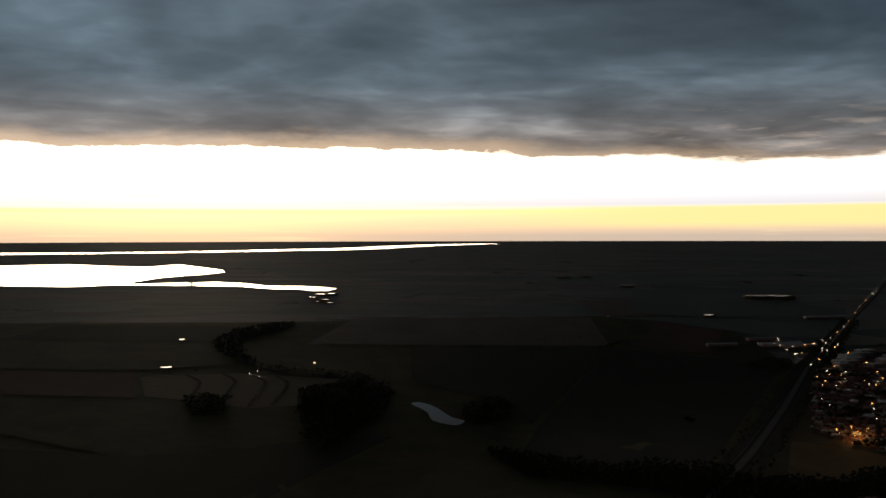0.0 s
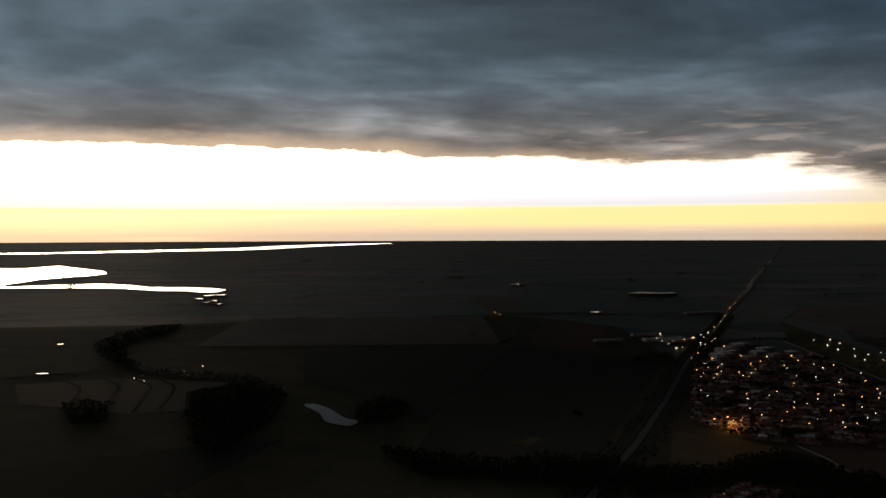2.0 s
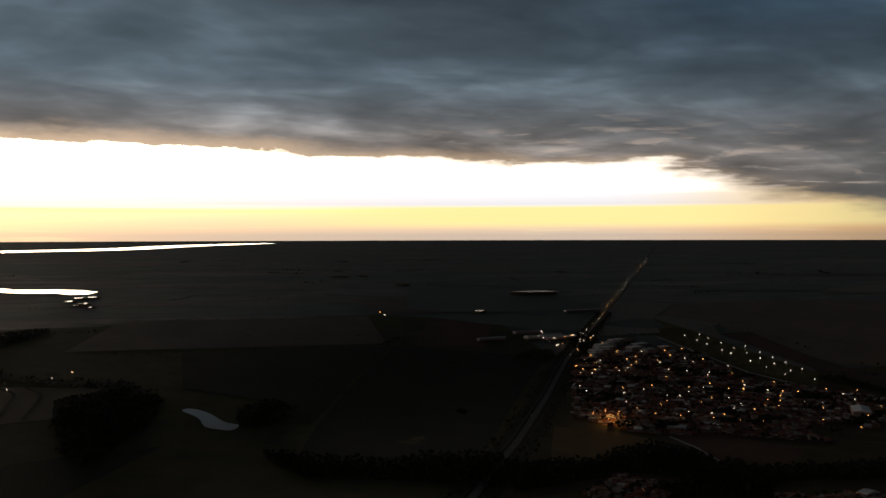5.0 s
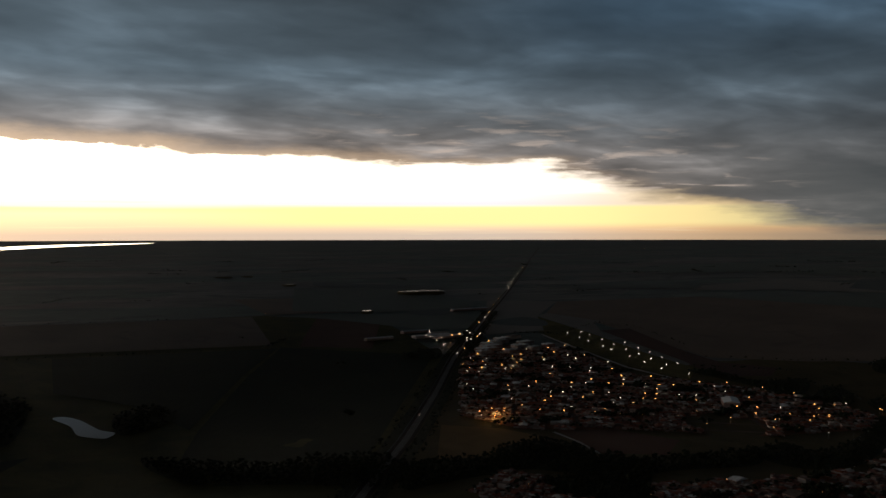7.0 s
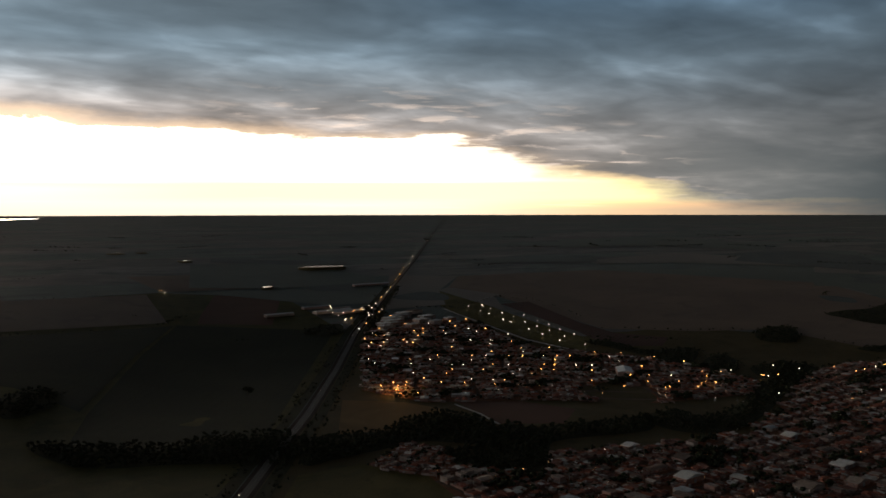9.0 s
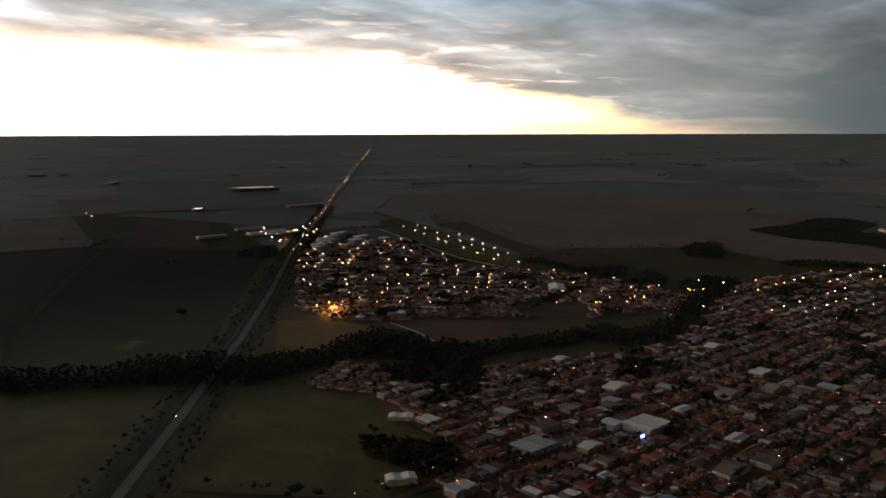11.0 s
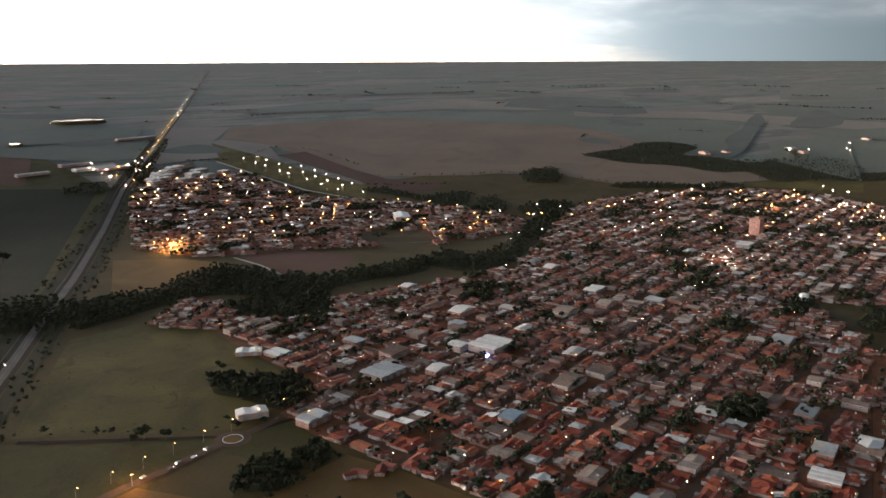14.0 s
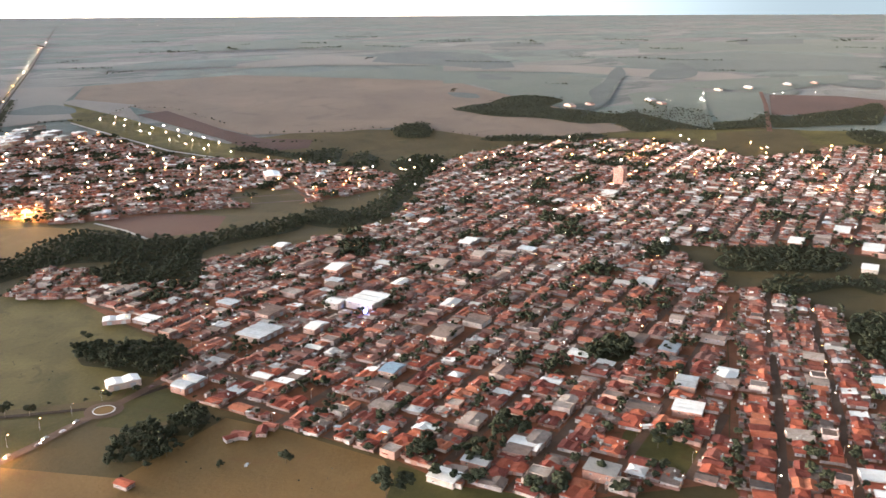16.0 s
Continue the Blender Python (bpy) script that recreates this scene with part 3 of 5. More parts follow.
FIELDS += [
    ("field", [(60, 1100), (170, 960), (250, 880), (186, 770), (88, 600), (-44, 390), (-300, 350), (-420, 620), (-150, 1000)], "pasture_green", "dark pasture beside the highway"),
    ("field", [(-300, 620), (-150, 1000), (-70, 1180), (-180, 1160), (-400, 1080), (-700, 1150), (-700, 700)], "cane", "dark cane field below the pond"),
    ("field", [(40, 1160), (100, 1200), (130, 1230), (100, 1090), (60, 1100), (-150, 1000), (-60, 1200)], "pasture_green", "dark wet meadow by the pond"),
    ("field", [(-590, 2210), (-480, 1990), (-420, 1860), (-650, 1770), (-1300, 1850), (-1200, 2300)], "pasture_green", "grey-green pasture above the terraced field"),
    ("field", [(-1200, 2690), (-600, 2620), (-590, 2220), (-1200, 2310)], "cane", "dark cane field"),
    ("field", [(560, 2900), (1330, 2800), (1050, 2300), (900, 2330), (700, 2780)], "hazy_pasture", "dull pasture beside the highway"),
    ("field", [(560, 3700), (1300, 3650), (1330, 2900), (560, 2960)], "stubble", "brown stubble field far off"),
    ("field", [(1450, 3050), (1770, 3080), (1460, 2620), (1350, 2760)], "hazy_scrub", "dark field beside the highway"),
    ("field", [(2500, 3060), (3400, 2700), (3000, 1900), (2790, 2110)], "hazy_pasture", "green pasture far behind the stubble"),
    ("field", [(2800, 2090), (3050, 1850), (3050, 1500), (2380, 1220), (2230, 1320)], "hazy_pasture", "dull green field far off"),
    ("field", [(2310, 880), (2150, 800), (2870, 1140), (3300, 1330), (2690, 1200)], "hazy_pasture", "brown grazing land by the far wood"),
    ("field", [(2000, 320), (2180, 390), (2410, 290), (2300, 60), (1900, 60), (1840, 330)], "dull_grass", "brown grass beyond the town's end"),
]
FIELDS += [
    ("field", [(60, 480), (215, 515), (255, 440), (205, 395), (195, 300), (290, 235), (330, 120), (100, 60), (-120, 240)], "brown_grass", "rough brown grass below the access road"),
    ("field", [(330, 300), (366, 320), (375, 280), (400, 215), (425, 100), (330, 110), (290, 235)], "pasture_green", "rough grass along the last houses"),
    ("field", [(900, 300), (1040, 215), (1010, 100), (840, 60), (780, 125), (850, 255)], "dull_grass", "dark grass valley between two parts of town"),
]
FIELDS += [
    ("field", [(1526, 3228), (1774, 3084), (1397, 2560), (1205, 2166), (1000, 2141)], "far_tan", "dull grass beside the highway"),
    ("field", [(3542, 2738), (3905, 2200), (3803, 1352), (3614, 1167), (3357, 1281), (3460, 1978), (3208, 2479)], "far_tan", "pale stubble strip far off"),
    ("field", [(3091, 2389), (3338, 1907), (3207, 1648), (2807, 1487), (2798, 1845), (2654, 2051)], "hazy_pasture", "dull green pasture far off"),
    ("field", [(3171, 2272), (3205, 2099), (2942, 1927), (2912, 2073)], "hazy_scrub", "dark scrub patch far off"),
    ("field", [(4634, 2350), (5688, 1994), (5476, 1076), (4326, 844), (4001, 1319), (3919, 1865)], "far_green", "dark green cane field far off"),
    ("field", [(6686, 3141), (8542, 2217), (7959, 1542), (5956, 1173), (5922, 2077), (5283, 2479)], "hazy_pasture", "dull green pasture far off"),
    ("field", [(6030, 4205), (6493, 3939), (5893, 3548), (5497, 3782)], "hazy_scrub", "dark scrub patch far off"),
    ("field", [(7720, 2713), (8465, 2346), (7366, 2038), (6886, 2373)], "hazy_scrub", "dark scrub patch far off"),
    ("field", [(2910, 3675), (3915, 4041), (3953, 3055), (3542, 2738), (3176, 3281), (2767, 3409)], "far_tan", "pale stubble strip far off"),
    ("field", [(2971, 881), (3070, 1366), (3504, 1221), (3985, 907), (3639, 826), (2990, 924)], "hazy_pasture", "dull green pasture far off"),
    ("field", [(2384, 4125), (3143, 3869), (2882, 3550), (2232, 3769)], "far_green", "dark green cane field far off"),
    ("field", [(971, 4383), (1433, 4223), (1462, 3213), (1344, 2979), (939, 2890), (675, 3074)], "hazy_pasture", "dull green pasture far off"),
    ("field", [(4731, 6382), (5934, 6307), (5498, 4694), (4645, 3963), (4458, 4927), (3698, 4990)], "hazy_pasture", "dull green pasture far off"),
    ("field", [(3560, 3244), (4339, 3856), (4711, 3779), (4582, 3232), (3792, 2471), (3458, 2466), (3535, 2832)], "hazy_scrub", "dark scrub and cane on a far slope"),
    ("field", [(3746, 2673), (3983, 2613), (3614, 2348), (3381, 2380)], "hazy_scrub", "dark far plantation"),
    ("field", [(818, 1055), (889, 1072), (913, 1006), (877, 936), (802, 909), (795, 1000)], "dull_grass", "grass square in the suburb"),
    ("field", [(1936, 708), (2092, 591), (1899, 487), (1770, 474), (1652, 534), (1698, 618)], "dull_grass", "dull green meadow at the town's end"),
    ("field", [(1199, 4912), (1578, 4318), (1734, 4060), (1392, 4102), (1103, 4524)], "hazy_scrub", "dark scrub patch far off"),
    ("field", [(2680, 1292), (2983, 1157), (1978, 727), (2080, 875), (2190, 1020)], "hazy_pasture", "dull grass round the far farm"),
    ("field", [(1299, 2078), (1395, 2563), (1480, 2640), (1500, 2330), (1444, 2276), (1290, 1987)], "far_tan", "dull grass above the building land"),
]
WOODS = [
    [(341, 975), (389, 984), (457, 973), (496, 1004), (547, 1023), (591, 979), (585, 913), (616, 935), (616, 896), (674, 888), (736, 879), (790, 870), (778, 837), (736, 810), (661, 823), (611, 827),
     (580, 797), (551, 746), (517, 741), (488, 764), (464, 771), (463, 817), (469, 847), (505, 857), (519, 862), (480, 900), (451, 901), (420, 896), (390, 891), (348, 883), (316, 882)],
    [(790, 870), (850, 876), (856, 825), (951, 859), (1053, 915), (1174, 981), (1279, 1050), (1292, 999), (1195, 930), (1089, 886), (991, 827), (901, 781), (845, 762), (782, 773), (768, 824)],
    [(1546, 1344), (1627, 1384), (1683, 1367), (1617, 1288), (1502, 1203), (1455, 1219), (1463, 1268)],
    [(1157, 1124), (1247, 1172), (1218, 1101), (1124, 1023), (1094, 1043)],
    [(1121, 1417), (1170, 1405), (1162, 1276), (1260, 1248), (1147, 1137), (1099, 1147), (1111, 1191), (1115, 1290)],
    [(1184, 1042), (1276, 1050), (1268, 989), (1178, 913), (1124, 938)],
    [(1965, 1482), (2075, 1512), (2184, 1506), (2386, 1567), (2452, 1489), (2373, 1359), (2179, 1293), (2172, 1188), (2135, 1064), (2236, 1046), (2374, 989), (2347, 911), (2148, 802), (1970, 741),
     (1952, 809), (1839, 857), (1952, 971), (1898, 1036), (1934, 1172), (1899, 1291), (1935, 1410)],
    [(2198, 1202), (2430, 1290), (2679, 1435), (3075, 1587), (3676, 1856), (3921, 1936), (3491, 1695), (2941, 1471), (2551, 1284), (2229, 1164)],
    [(3322, 1511), (4236, 1840), (4421, 1842), (3936, 1555), (3463, 1390)],
    [(1970, 741), (2104, 785), (2212, 724), (2352, 741), (2350, 667), (2490, 633), (2612, 590), (2834, 549), (2339, 447), (2252, 505), (2123, 600), (2063, 673)],
    [(3656, 900), (3728, 732), (3359, 656), (3400, 816)],
    [(3132, 995), (3165, 888), (2975, 833), (2925, 923)],
    [(2365, 1807), (2388, 1717), (2275, 1613), (2258, 1691)],
    [(2126, 475), (2180, 409), (1976, 368), (1976, 417)],
    [(1535, 1087), (1618, 1068), (1684, 961), (1756, 929), (1724, 884), (1600, 968), (1531, 1040)],
    [(269, 483), (288, 497), (299, 497), (311, 482), (336, 491), (345, 487), (338, 468), (316, 455), (303, 465), (290, 457), (283, 448), (266, 458), (261, 470)],
    [(344, 651), (358, 663), (373, 644), (385, 629), (407, 612), (406, 592), (393, 569), (371, 561), (353, 557), (343, 596), (335, 615), (333, 627)],
    [(914, 329), (987, 330), (1024, 296), (1051, 271), (1037, 229), (985, 205), (948, 219), (928, 260), (897, 298)],
    [(886, 264), (915, 244), (909, 220), (964, 167), (904, 154), (911, 187), (848, 224), (852, 248)],
    [(930, 422), (970, 422), (957, 388), (920, 375), (902, 398)],
    [(799, 161), (852, 142), (830, 90), (700, 85), (711, 111), (725, 131), (757, 149)],
    [(605, 320), (630, 320), (642, 305), (634, 288), (605, 282), (586, 297), (589, 311)],
    [(60, 1110), (183, 1046), (252, 1046), (302, 1044), (347, 1018), (333, 951), (300, 895), (253, 921), (195, 951), (100, 990)],
    [(-260, 1546), (-195, 1606), (-147, 1657), (-95, 1549), (-90, 1395), (-98, 1269), (-125, 1229), (-141, 1102), (-193, 1195)],
    [(34, 1396), (94, 1470), (119, 1420), (101, 1310), (39, 1262)],
    [(-440, 1463), (-422, 1506), (-380, 1464), (-351, 1347), (-390, 1325)],
    [(-616, 2304), (-590, 2671), (-476, 2726), (-472, 2514), (-525, 2306), (-475, 2028), (-340, 1812), (-164, 1725), (-158, 1657), (-301, 1723), (-455, 1892)],
    [(1104, 3063), (1189, 3207), (1264, 3151), (1243, 2874), (1116, 2716), (1022, 2788)],
    [(1168, 2452), (1333, 2548), (1346, 2422), (1264, 2275), (1158, 2357)],
    [(912, 2117), (1048, 2256), (915, 1973), (834, 1846), (839, 1902)],
    [(652, 1850), (700, 1900), (780, 1930), (731, 1790), (680, 1760)],
]
MAIN = [(416, 783), (500, 796), (604, 785), (702, 757), (841, 741), (1004, 826), (1140, 900), (1270, 980), (1481, 972), (1624, 920), (1710, 835), (1728, 716), (1684, 613), (1639, 530), (1748, 460), (1911, 415), (1850, 300), (1480, 150),
        (1050, 150), (1040, 260), (960, 395), (845, 290), (705, 237), (580, 190), (470, 151), (397, 215), (368, 280), (371, 332), (358, 420), (345, 500), (349, 552), (405, 571), (408, 701)]
EAST = [(470, 150), (580, 189), (705, 236), (835, 285), (868, 255), (800, 150), (722, 122), (669, 102), (560, 60), (450, 20), (420, 105)]
SUBURB = [(526, 1200), (640, 1480), (739, 1689), (840, 1850), (960, 1890), (1080, 1800), (1000, 1500), (985, 1404), (1075, 1245), (1112, 1130), (1116, 1040), (1095, 945), (1020, 895), (860, 920), (720, 1020), (571, 1085)]
HAMLET = [(377, 850), (452, 911), (490, 860), (470, 800), (416, 783), (389, 819)]
DISTRICTS = [("main", MAIN, 9.0, 47.0, 96.0), ("east", EAST, 19.5, 46.0, 150.0), ("suburb", SUBURB, -32.0, 44.0, 92.0), ("hamlet", HAMLET, 40.0, 40.0, 80.0)]
LAKE = [(-3996, 8372), (-3753, 8551), (-3020, 7928), (-2667, 7791), (-2583, 8420), (-1816, 7033), (-1681, 6596), (-1723, 6207), (-1886, 5780), (-1879, 5149), (-1798, 4969), (-1555, 5121), (-1372, 5185), (-1192, 5063), (-985, 4779), (-794, 4754), (-655, 4650), (-560, 4502), (-580, 4319), (-665, 4318), (-740, 4431), (-894, 4477), (-1122, 4699), (-1357, 4777), (-1622, 4829), (-1882, 4855), (-2060, 4693), (-2265, 4744), (-4600, 5300), (-5600, 7000)]
RIVER = [(-9000, 14500), (-5401, 15304), (-3420, 18223), (-2238, 20647), (-1408, 25368), (322, 30420), (2156, 32292), (-377, 23753), (-1591, 17961), (-3030, 16140), (-5038, 14273), (-8500, 12600)]
HIGHWAY = [(-150, 170), (0, 424), (149, 676), (232, 816), (291, 918), (395, 1093), (546, 1368), (758, 1777), (1334, 2792), (2181, 4272), (4495, 8390), (9000, 16400)]
AVENUE = [(20, 478), (130, 505), (208, 520), (242, 525), (268, 531), (299, 536), (325, 540), (360, 548), (397, 564), (439, 580)]
ROUND = (298, 536)

for i, (name, corners, mat, text) in enumerate(FIELDS):
    patch(name, corners, mat, 0.30 if text.startswith("grass square") else 0.08 + 0.005 * i + (0.05 if mat == "ploughed" else 0), text, "field")
# dark sheets put the woods' shade into colour; the farthest carry no trees
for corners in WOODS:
    patch("wood_floor", corners, "undergrowth" if math.hypot(*corners[0]) < 2480 else "hazy_scrub", 0.29, "dark undergrowth with the wood's shade in its colour", "ground", soft=True)
for name, corners, *_ in DISTRICTS:
    patch("town_ground", corners, "town_soil", 0.26, "reddish bare earth and yards between the houses", "ground")
patch("grassland", [(-1400, 1150), (-1500, 2750), (-620, 2760), (560, 2950), (860, 2560), (740, 1800), (520, 1370), (280, 920), (130, 690), (-150, 200), (-700, 500)], "pasture_green", 0.012, "dark grassland between the fields", "field")
patch("lake", LAKE, "water", 0.3, "wide lake shining under the bright evening sky", "water")
patch("river", RIVER, "water", 0.3, "far river shining below the horizon", "water", soft=True)
patch("pond", [(-53, 1414), (-37, 1424), (-13, 1386), (13, 1308), (32, 1284), (21, 1253), (4, 1261), (-17, 1288), (-27, 1350)], "pond", 0.24, "grey farm pond among dark trees", "water", soft=True)


def raised_pond(cx, cy, half_wide, half_long, label):
    """A level pond raised over the sloping land to mirror the low bright sky, its edge closed by an added earth skirt.
    """
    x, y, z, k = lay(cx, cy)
    out = Vector((x, y, 0)).normalized()
    side = Vector((-out.y, out.x, 0))
    n, top = 28, z + half_long * 0.085 + 0.8
    rim = []
    for i in range(n):
        a = 2 * math.pi * i / n
        w = 1 + 0.22 * math.sin(2 * a + cx) + 0.12 * math.sin(3 * a + cy)
        rim.append(Vector((x, y, 0)) + side * (half_wide * math.cos(a) * w) + out * (half_long * math.sin(a) * w))
    water = [(p.x, p.y, top) for p in rim]
    tagged(new("pond", mesh_of("pond", water, [tuple(range(n))], MAT["pond"])), label, "water", kind="structure")
    crest, foot = [], []
    for p in rim:
        e = (p - Vector((x, y, 0))).normalized()
        crest.append((p.x + e.x * 1.5, p.y + e.y * 1.5, top + 0.25))
        foot.append((p.x + e.x * 14, p.y + e.y * 14, z - half_long * 0.16))
    v = [(p[0], p[1], top - 1) for p in water] + crest + foot
    f = [(i, (i + 1) % n, n + (i + 1) % n, n + i) for i in range(n)] + [(n + i, n + (i + 1) % n, 2 * n + (i + 1) % n, 2 * n + i) for i in range(n)]
    tagged(new("pond_bank", mesh_of("pond_bank", v, f, MAT["dull_grass"])), "added grassy earth skirt under the raised pond's edge", "bank", kind="structure")


raised_pond(1460, 3830, 56, 60, "far farm pond shining like the sky")
raised_pond(922, 2965, 15, 22, "small far pond shining like the sky")
for cx, cy, r in ((-586, 4070, 16), (-598, 3883, 12), (-523, 3746, 14), (-536, 4109, 15), (-482, 3557, 12), (-533, 3649, 10), (1010, 4700, 22), (800, 5700, 20), (960, 5750, 14), (-705, 2305, 7), (-590, 1815, 8)):
    raised_pond(cx, cy, r, r * 0.9, "small shining pool in the marsh")

ribbon("verge", HIGHWAY, 20, "verge", 0.32, "dry grass verge along the highway", "verge")
ribbon("highway", HIGHWAY, 9.0, "highway", 0.38, "straight grey two-lane highway", "road")
for off in (-19.0, 19.0):
    strip = []
    for i, p in enumerate(HIGHWAY[:9]):
        a, b = Vector(HIGHWAY[max(i - 1, 0)]), Vector(HIGHWAY[i + 1])
        d = (b - a).normalized()
        strip.append((p[0] + d.y * off, p[1] - d.x * off))
    ribbon("scrub_strip", strip, 15, "undergrowth", 0.35, "dark scrub strip along the highway", "verge")
for off in (-4.2, 4.2, 0.0):
    shifted = []
    for i, p in enumerate(HIGHWAY[:7]):
        a, b = Vector(HIGHWAY[max(i - 1, 0)]), Vector(HIGHWAY[i + 1])
        d = (b - a).normalized()
        shifted.append((p[0] + d.y * off, p[1] - d.x * off))
    ribbon("road_line", shifted, 0.16, "concrete", 0.395, "worn painted line on the highway", "road line")
for line in ([(-525, 1722), (-470, 1640), (-447, 1544), (-438, 1452)], [(-447, 1728), (-400, 1640), (-387, 1545), (-369, 1405)], [(-390, 1716), (-343, 1640), (-331, 1545), (-317, 1388)], [(-336, 1700), (-300, 1630), (-287, 1546), (-283, 1406)]):
    ribbon("contour_bank", smooth_line(line, 4, False), 7, "undergrowth", 0.36, "dark curved contour bank across the pale field", "bank")
ribbon("avenue", AVENUE, 8, "asphalt", 0.40, "wide access road into the town", "road")
ribbon("dirt_lane", [(602, 1055), (604, 990), (596, 928)], 4.5, "concrete", 0.38, "pale dirt lane across the field", "road")
ribbon("dirt_lane", [(2995, 954), (2600, 810), (2023, 616)], 12, "red_soil", 0.4, "red dirt road between fields", "road")
ribbon("dirt_lane", [(1150, 2080), (1090, 1800), (1030, 1500), (1034, 1290)], 7, "concrete", 0.4, "pale dirt lane along the building land", "road")
ribbon("dirt_lane", [(181, 640), (300, 540), (350, 535)], 5, "verge", 0.36, "earth track along the pasture", "road")

# ---- kinds of things ----
def part(name, data, parent, label=""):
    ob = new(name, data)
    ob.parent = parent
    return tagged(ob, label)


def box(x0, x1, y0, y1, z0, z1, bottom=True):
    v = [(x0, y0, z0), (x1, y0, z0), (x1, y1, z0), (x0, y1, z0), (x0, y0, z1), (x1, y0, z1), (x1, y1, z1), (x0, y1, z1)]
    f = [(4, 5, 6, 7), (0, 1, 5, 4), (1, 2, 6, 5), (2, 3, 7, 6), (3, 0, 4, 7)]
    return v, f + ([(3, 2, 1, 0)] if bottom else [])


def merge(*shapes):
    v, f = [], []
    for sv, sf in shapes:
        o = len(v)
        v += list(sv)
        f += [tuple(i + o for i in q) for q in sf]
    return v, f


def pitched(w, l, z, rise, hip=0.0, over=0.5, thick=0.16):
    """A roof of two or four slopes with its ridge along y."""
    x, y = w / 2 + over, l / 2 + over
    r = max(y - hip, 0.05)
    v = [(-x, -y, z), (x, -y, z), (x, y, z), (-x, y, z), (-x, -y, z + thick), (x, -y, z + thick), (x, y, z + thick), (-x, y, z + thick), (0, -r, z + rise), (0, r, z + rise)]
    f = [(3, 2, 1, 0), (0, 1, 5, 4), (1, 2, 6, 5), (2, 3, 7, 6), (3, 0, 4, 7), (5, 6, 9, 8), (7, 4, 8, 9), (4, 5, 8), (6, 7, 9)]
    return v, f


def turned(shape, deg, dx=0.0, dy=0.0):
    c, s = math.cos(radians(deg)), math.sin(radians(deg))
    return [(x * c - y * s + dx, x * s + y * c + dy, z) for x, y, z in shape[0]], shape[1]


def lean(w, l, z0, z1, over=0.4, thick=0.12):
    x, y = w / 2 + over, l / 2 + over
    v = [(-x, -y, z0), (x, -y, z0), (x, y, z1), (-x, y, z1), (-x, -y, z0 + thick), (x, -y, z0 + thick), (x, y, z1 + thick), (-x, y, z1 + thick)]
    return v, [(3, 2, 1, 0), (4, 5, 6, 7), (0, 1, 5, 4), (1, 2, 6, 5), (2, 3, 7, 6), (3, 0, 4, 7)]


def barrel(w, l, z, rise, n=10, thick=0.15):
    v, f = [], []
    for j, y in enumerate((-l / 2 - 0.4, l / 2 + 0.4)):
        for t in (0.0, thick):
            for i in range(n + 1):
                a = math.pi * i / n
                v.append((-math.cos(a) * (w / 2 + 0.4), y, z + math.sin(a) * rise + t))
    m = n + 1
    for i in range(n):
        f.append((m + i, m + i + 1, 3 * m + i + 1, 3 * m + i))
        f.append((i, 2 * m + i, 2 * m + i + 1, i + 1))
        f.append((i, i + 1, m + i + 1, m + i))
        f.append((2 * m + i, 3 * m + i, 3 * m + i + 1, 2 * m + i + 1))
    f += [tuple(range(m))[::-1], tuple(range(2 * m, 3 * m))]
    return v, f


def house_shapes(kind):
    """Walls and roofs of one kind of house: name, walls, roof, width, depth, wall height."""
    if kind == "gable":
        w, l, h = 6.6, 10.5, 3.1
        return box(-w / 2, w / 2, -l / 2, l / 2, 0, h, False), pitched(w, l, h, 1.5), w, l, h
    if kind == "cross":
        w, l, h = 7.6, 12.0, 3.0
        walls = merge(box(-w / 2, w / 2, -l / 2, l / 2 - 5, 0, h, False), box(-w / 2, 0.6, l / 2 - 5, l / 2, 0, h, False))
        roof = merge(turned(pitched(l - 5, w, h, 1.7, 0.0), 90, 0, -2.5), turned(pitched(4.2, 7.0, h, 1.2), 0, -1.6, 2.6))
        return walls, roof, w, l, h
    if kind == "hip":
        w, l, h = 7.4, 9.0, 3.1
        return box(-w / 2, w / 2, -l / 2, l / 2, 0, h, False), pitched(w, l, h, 1.7, 3.8, 0.6), w, l, h
    if kind == "double":
        w, l, h = 7.8, 12.5, 3.0
        roof = merge(turned(pitched(6.2, w, h, 1.45), 90, 0, -3.1), turned(pitched(6.0, w, h + 0.05, 1.25), 90, 0, 3.1))
        return box(-w / 2, w / 2, -l / 2, l / 2, 0, h, False), roof, w, l, h
    if kind == "lean":
        w, l, h = 6.4, 9.5, 2.9
        return box(-w / 2, w / 2, -l / 2, l / 2, 0, h, False), lean(w, l, h, h + 1.1), w, l, h
    if kind == "storey":
        w, l, h = 7.4, 10.0, 5.8
        walls = merge(box(-w / 2, w / 2, -l / 2, l / 2, 0, h, False), box(-w / 2, -w / 2 + 0.2, -l / 2, l / 2, h, h + 0.8), box(w / 2 - 0.2, w / 2, -l / 2, l / 2, h, h + 0.8),
                      box(-w / 2 + 0.2, w / 2 - 0.2, -l / 2, -l / 2 + 0.2, h, h + 0.8), box(-w / 2 + 0.2, w / 2 - 0.2, l / 2 - 0.2, l / 2, h, h + 0.8))
        return walls, lean(w - 1.4, l - 1.4, h + 0.1, h + 0.6, 0.2), w, l, h
    if kind == "shed":
        w, l, h = 10.5, 16.0, 4.6
        return box(-w / 2, w / 2, -l / 2, l / 2, 0, h, False), pitched(w, l, h, 1.3, 0, 0.3, 0.1), w, l, h
    w, l, h = 5.4, 7.5, 2.8
    return box(-w / 2, w / 2, -l / 2, l / 2, 0, h, False), turned(pitched(l, w, h, 1.2), 90), w, l, h


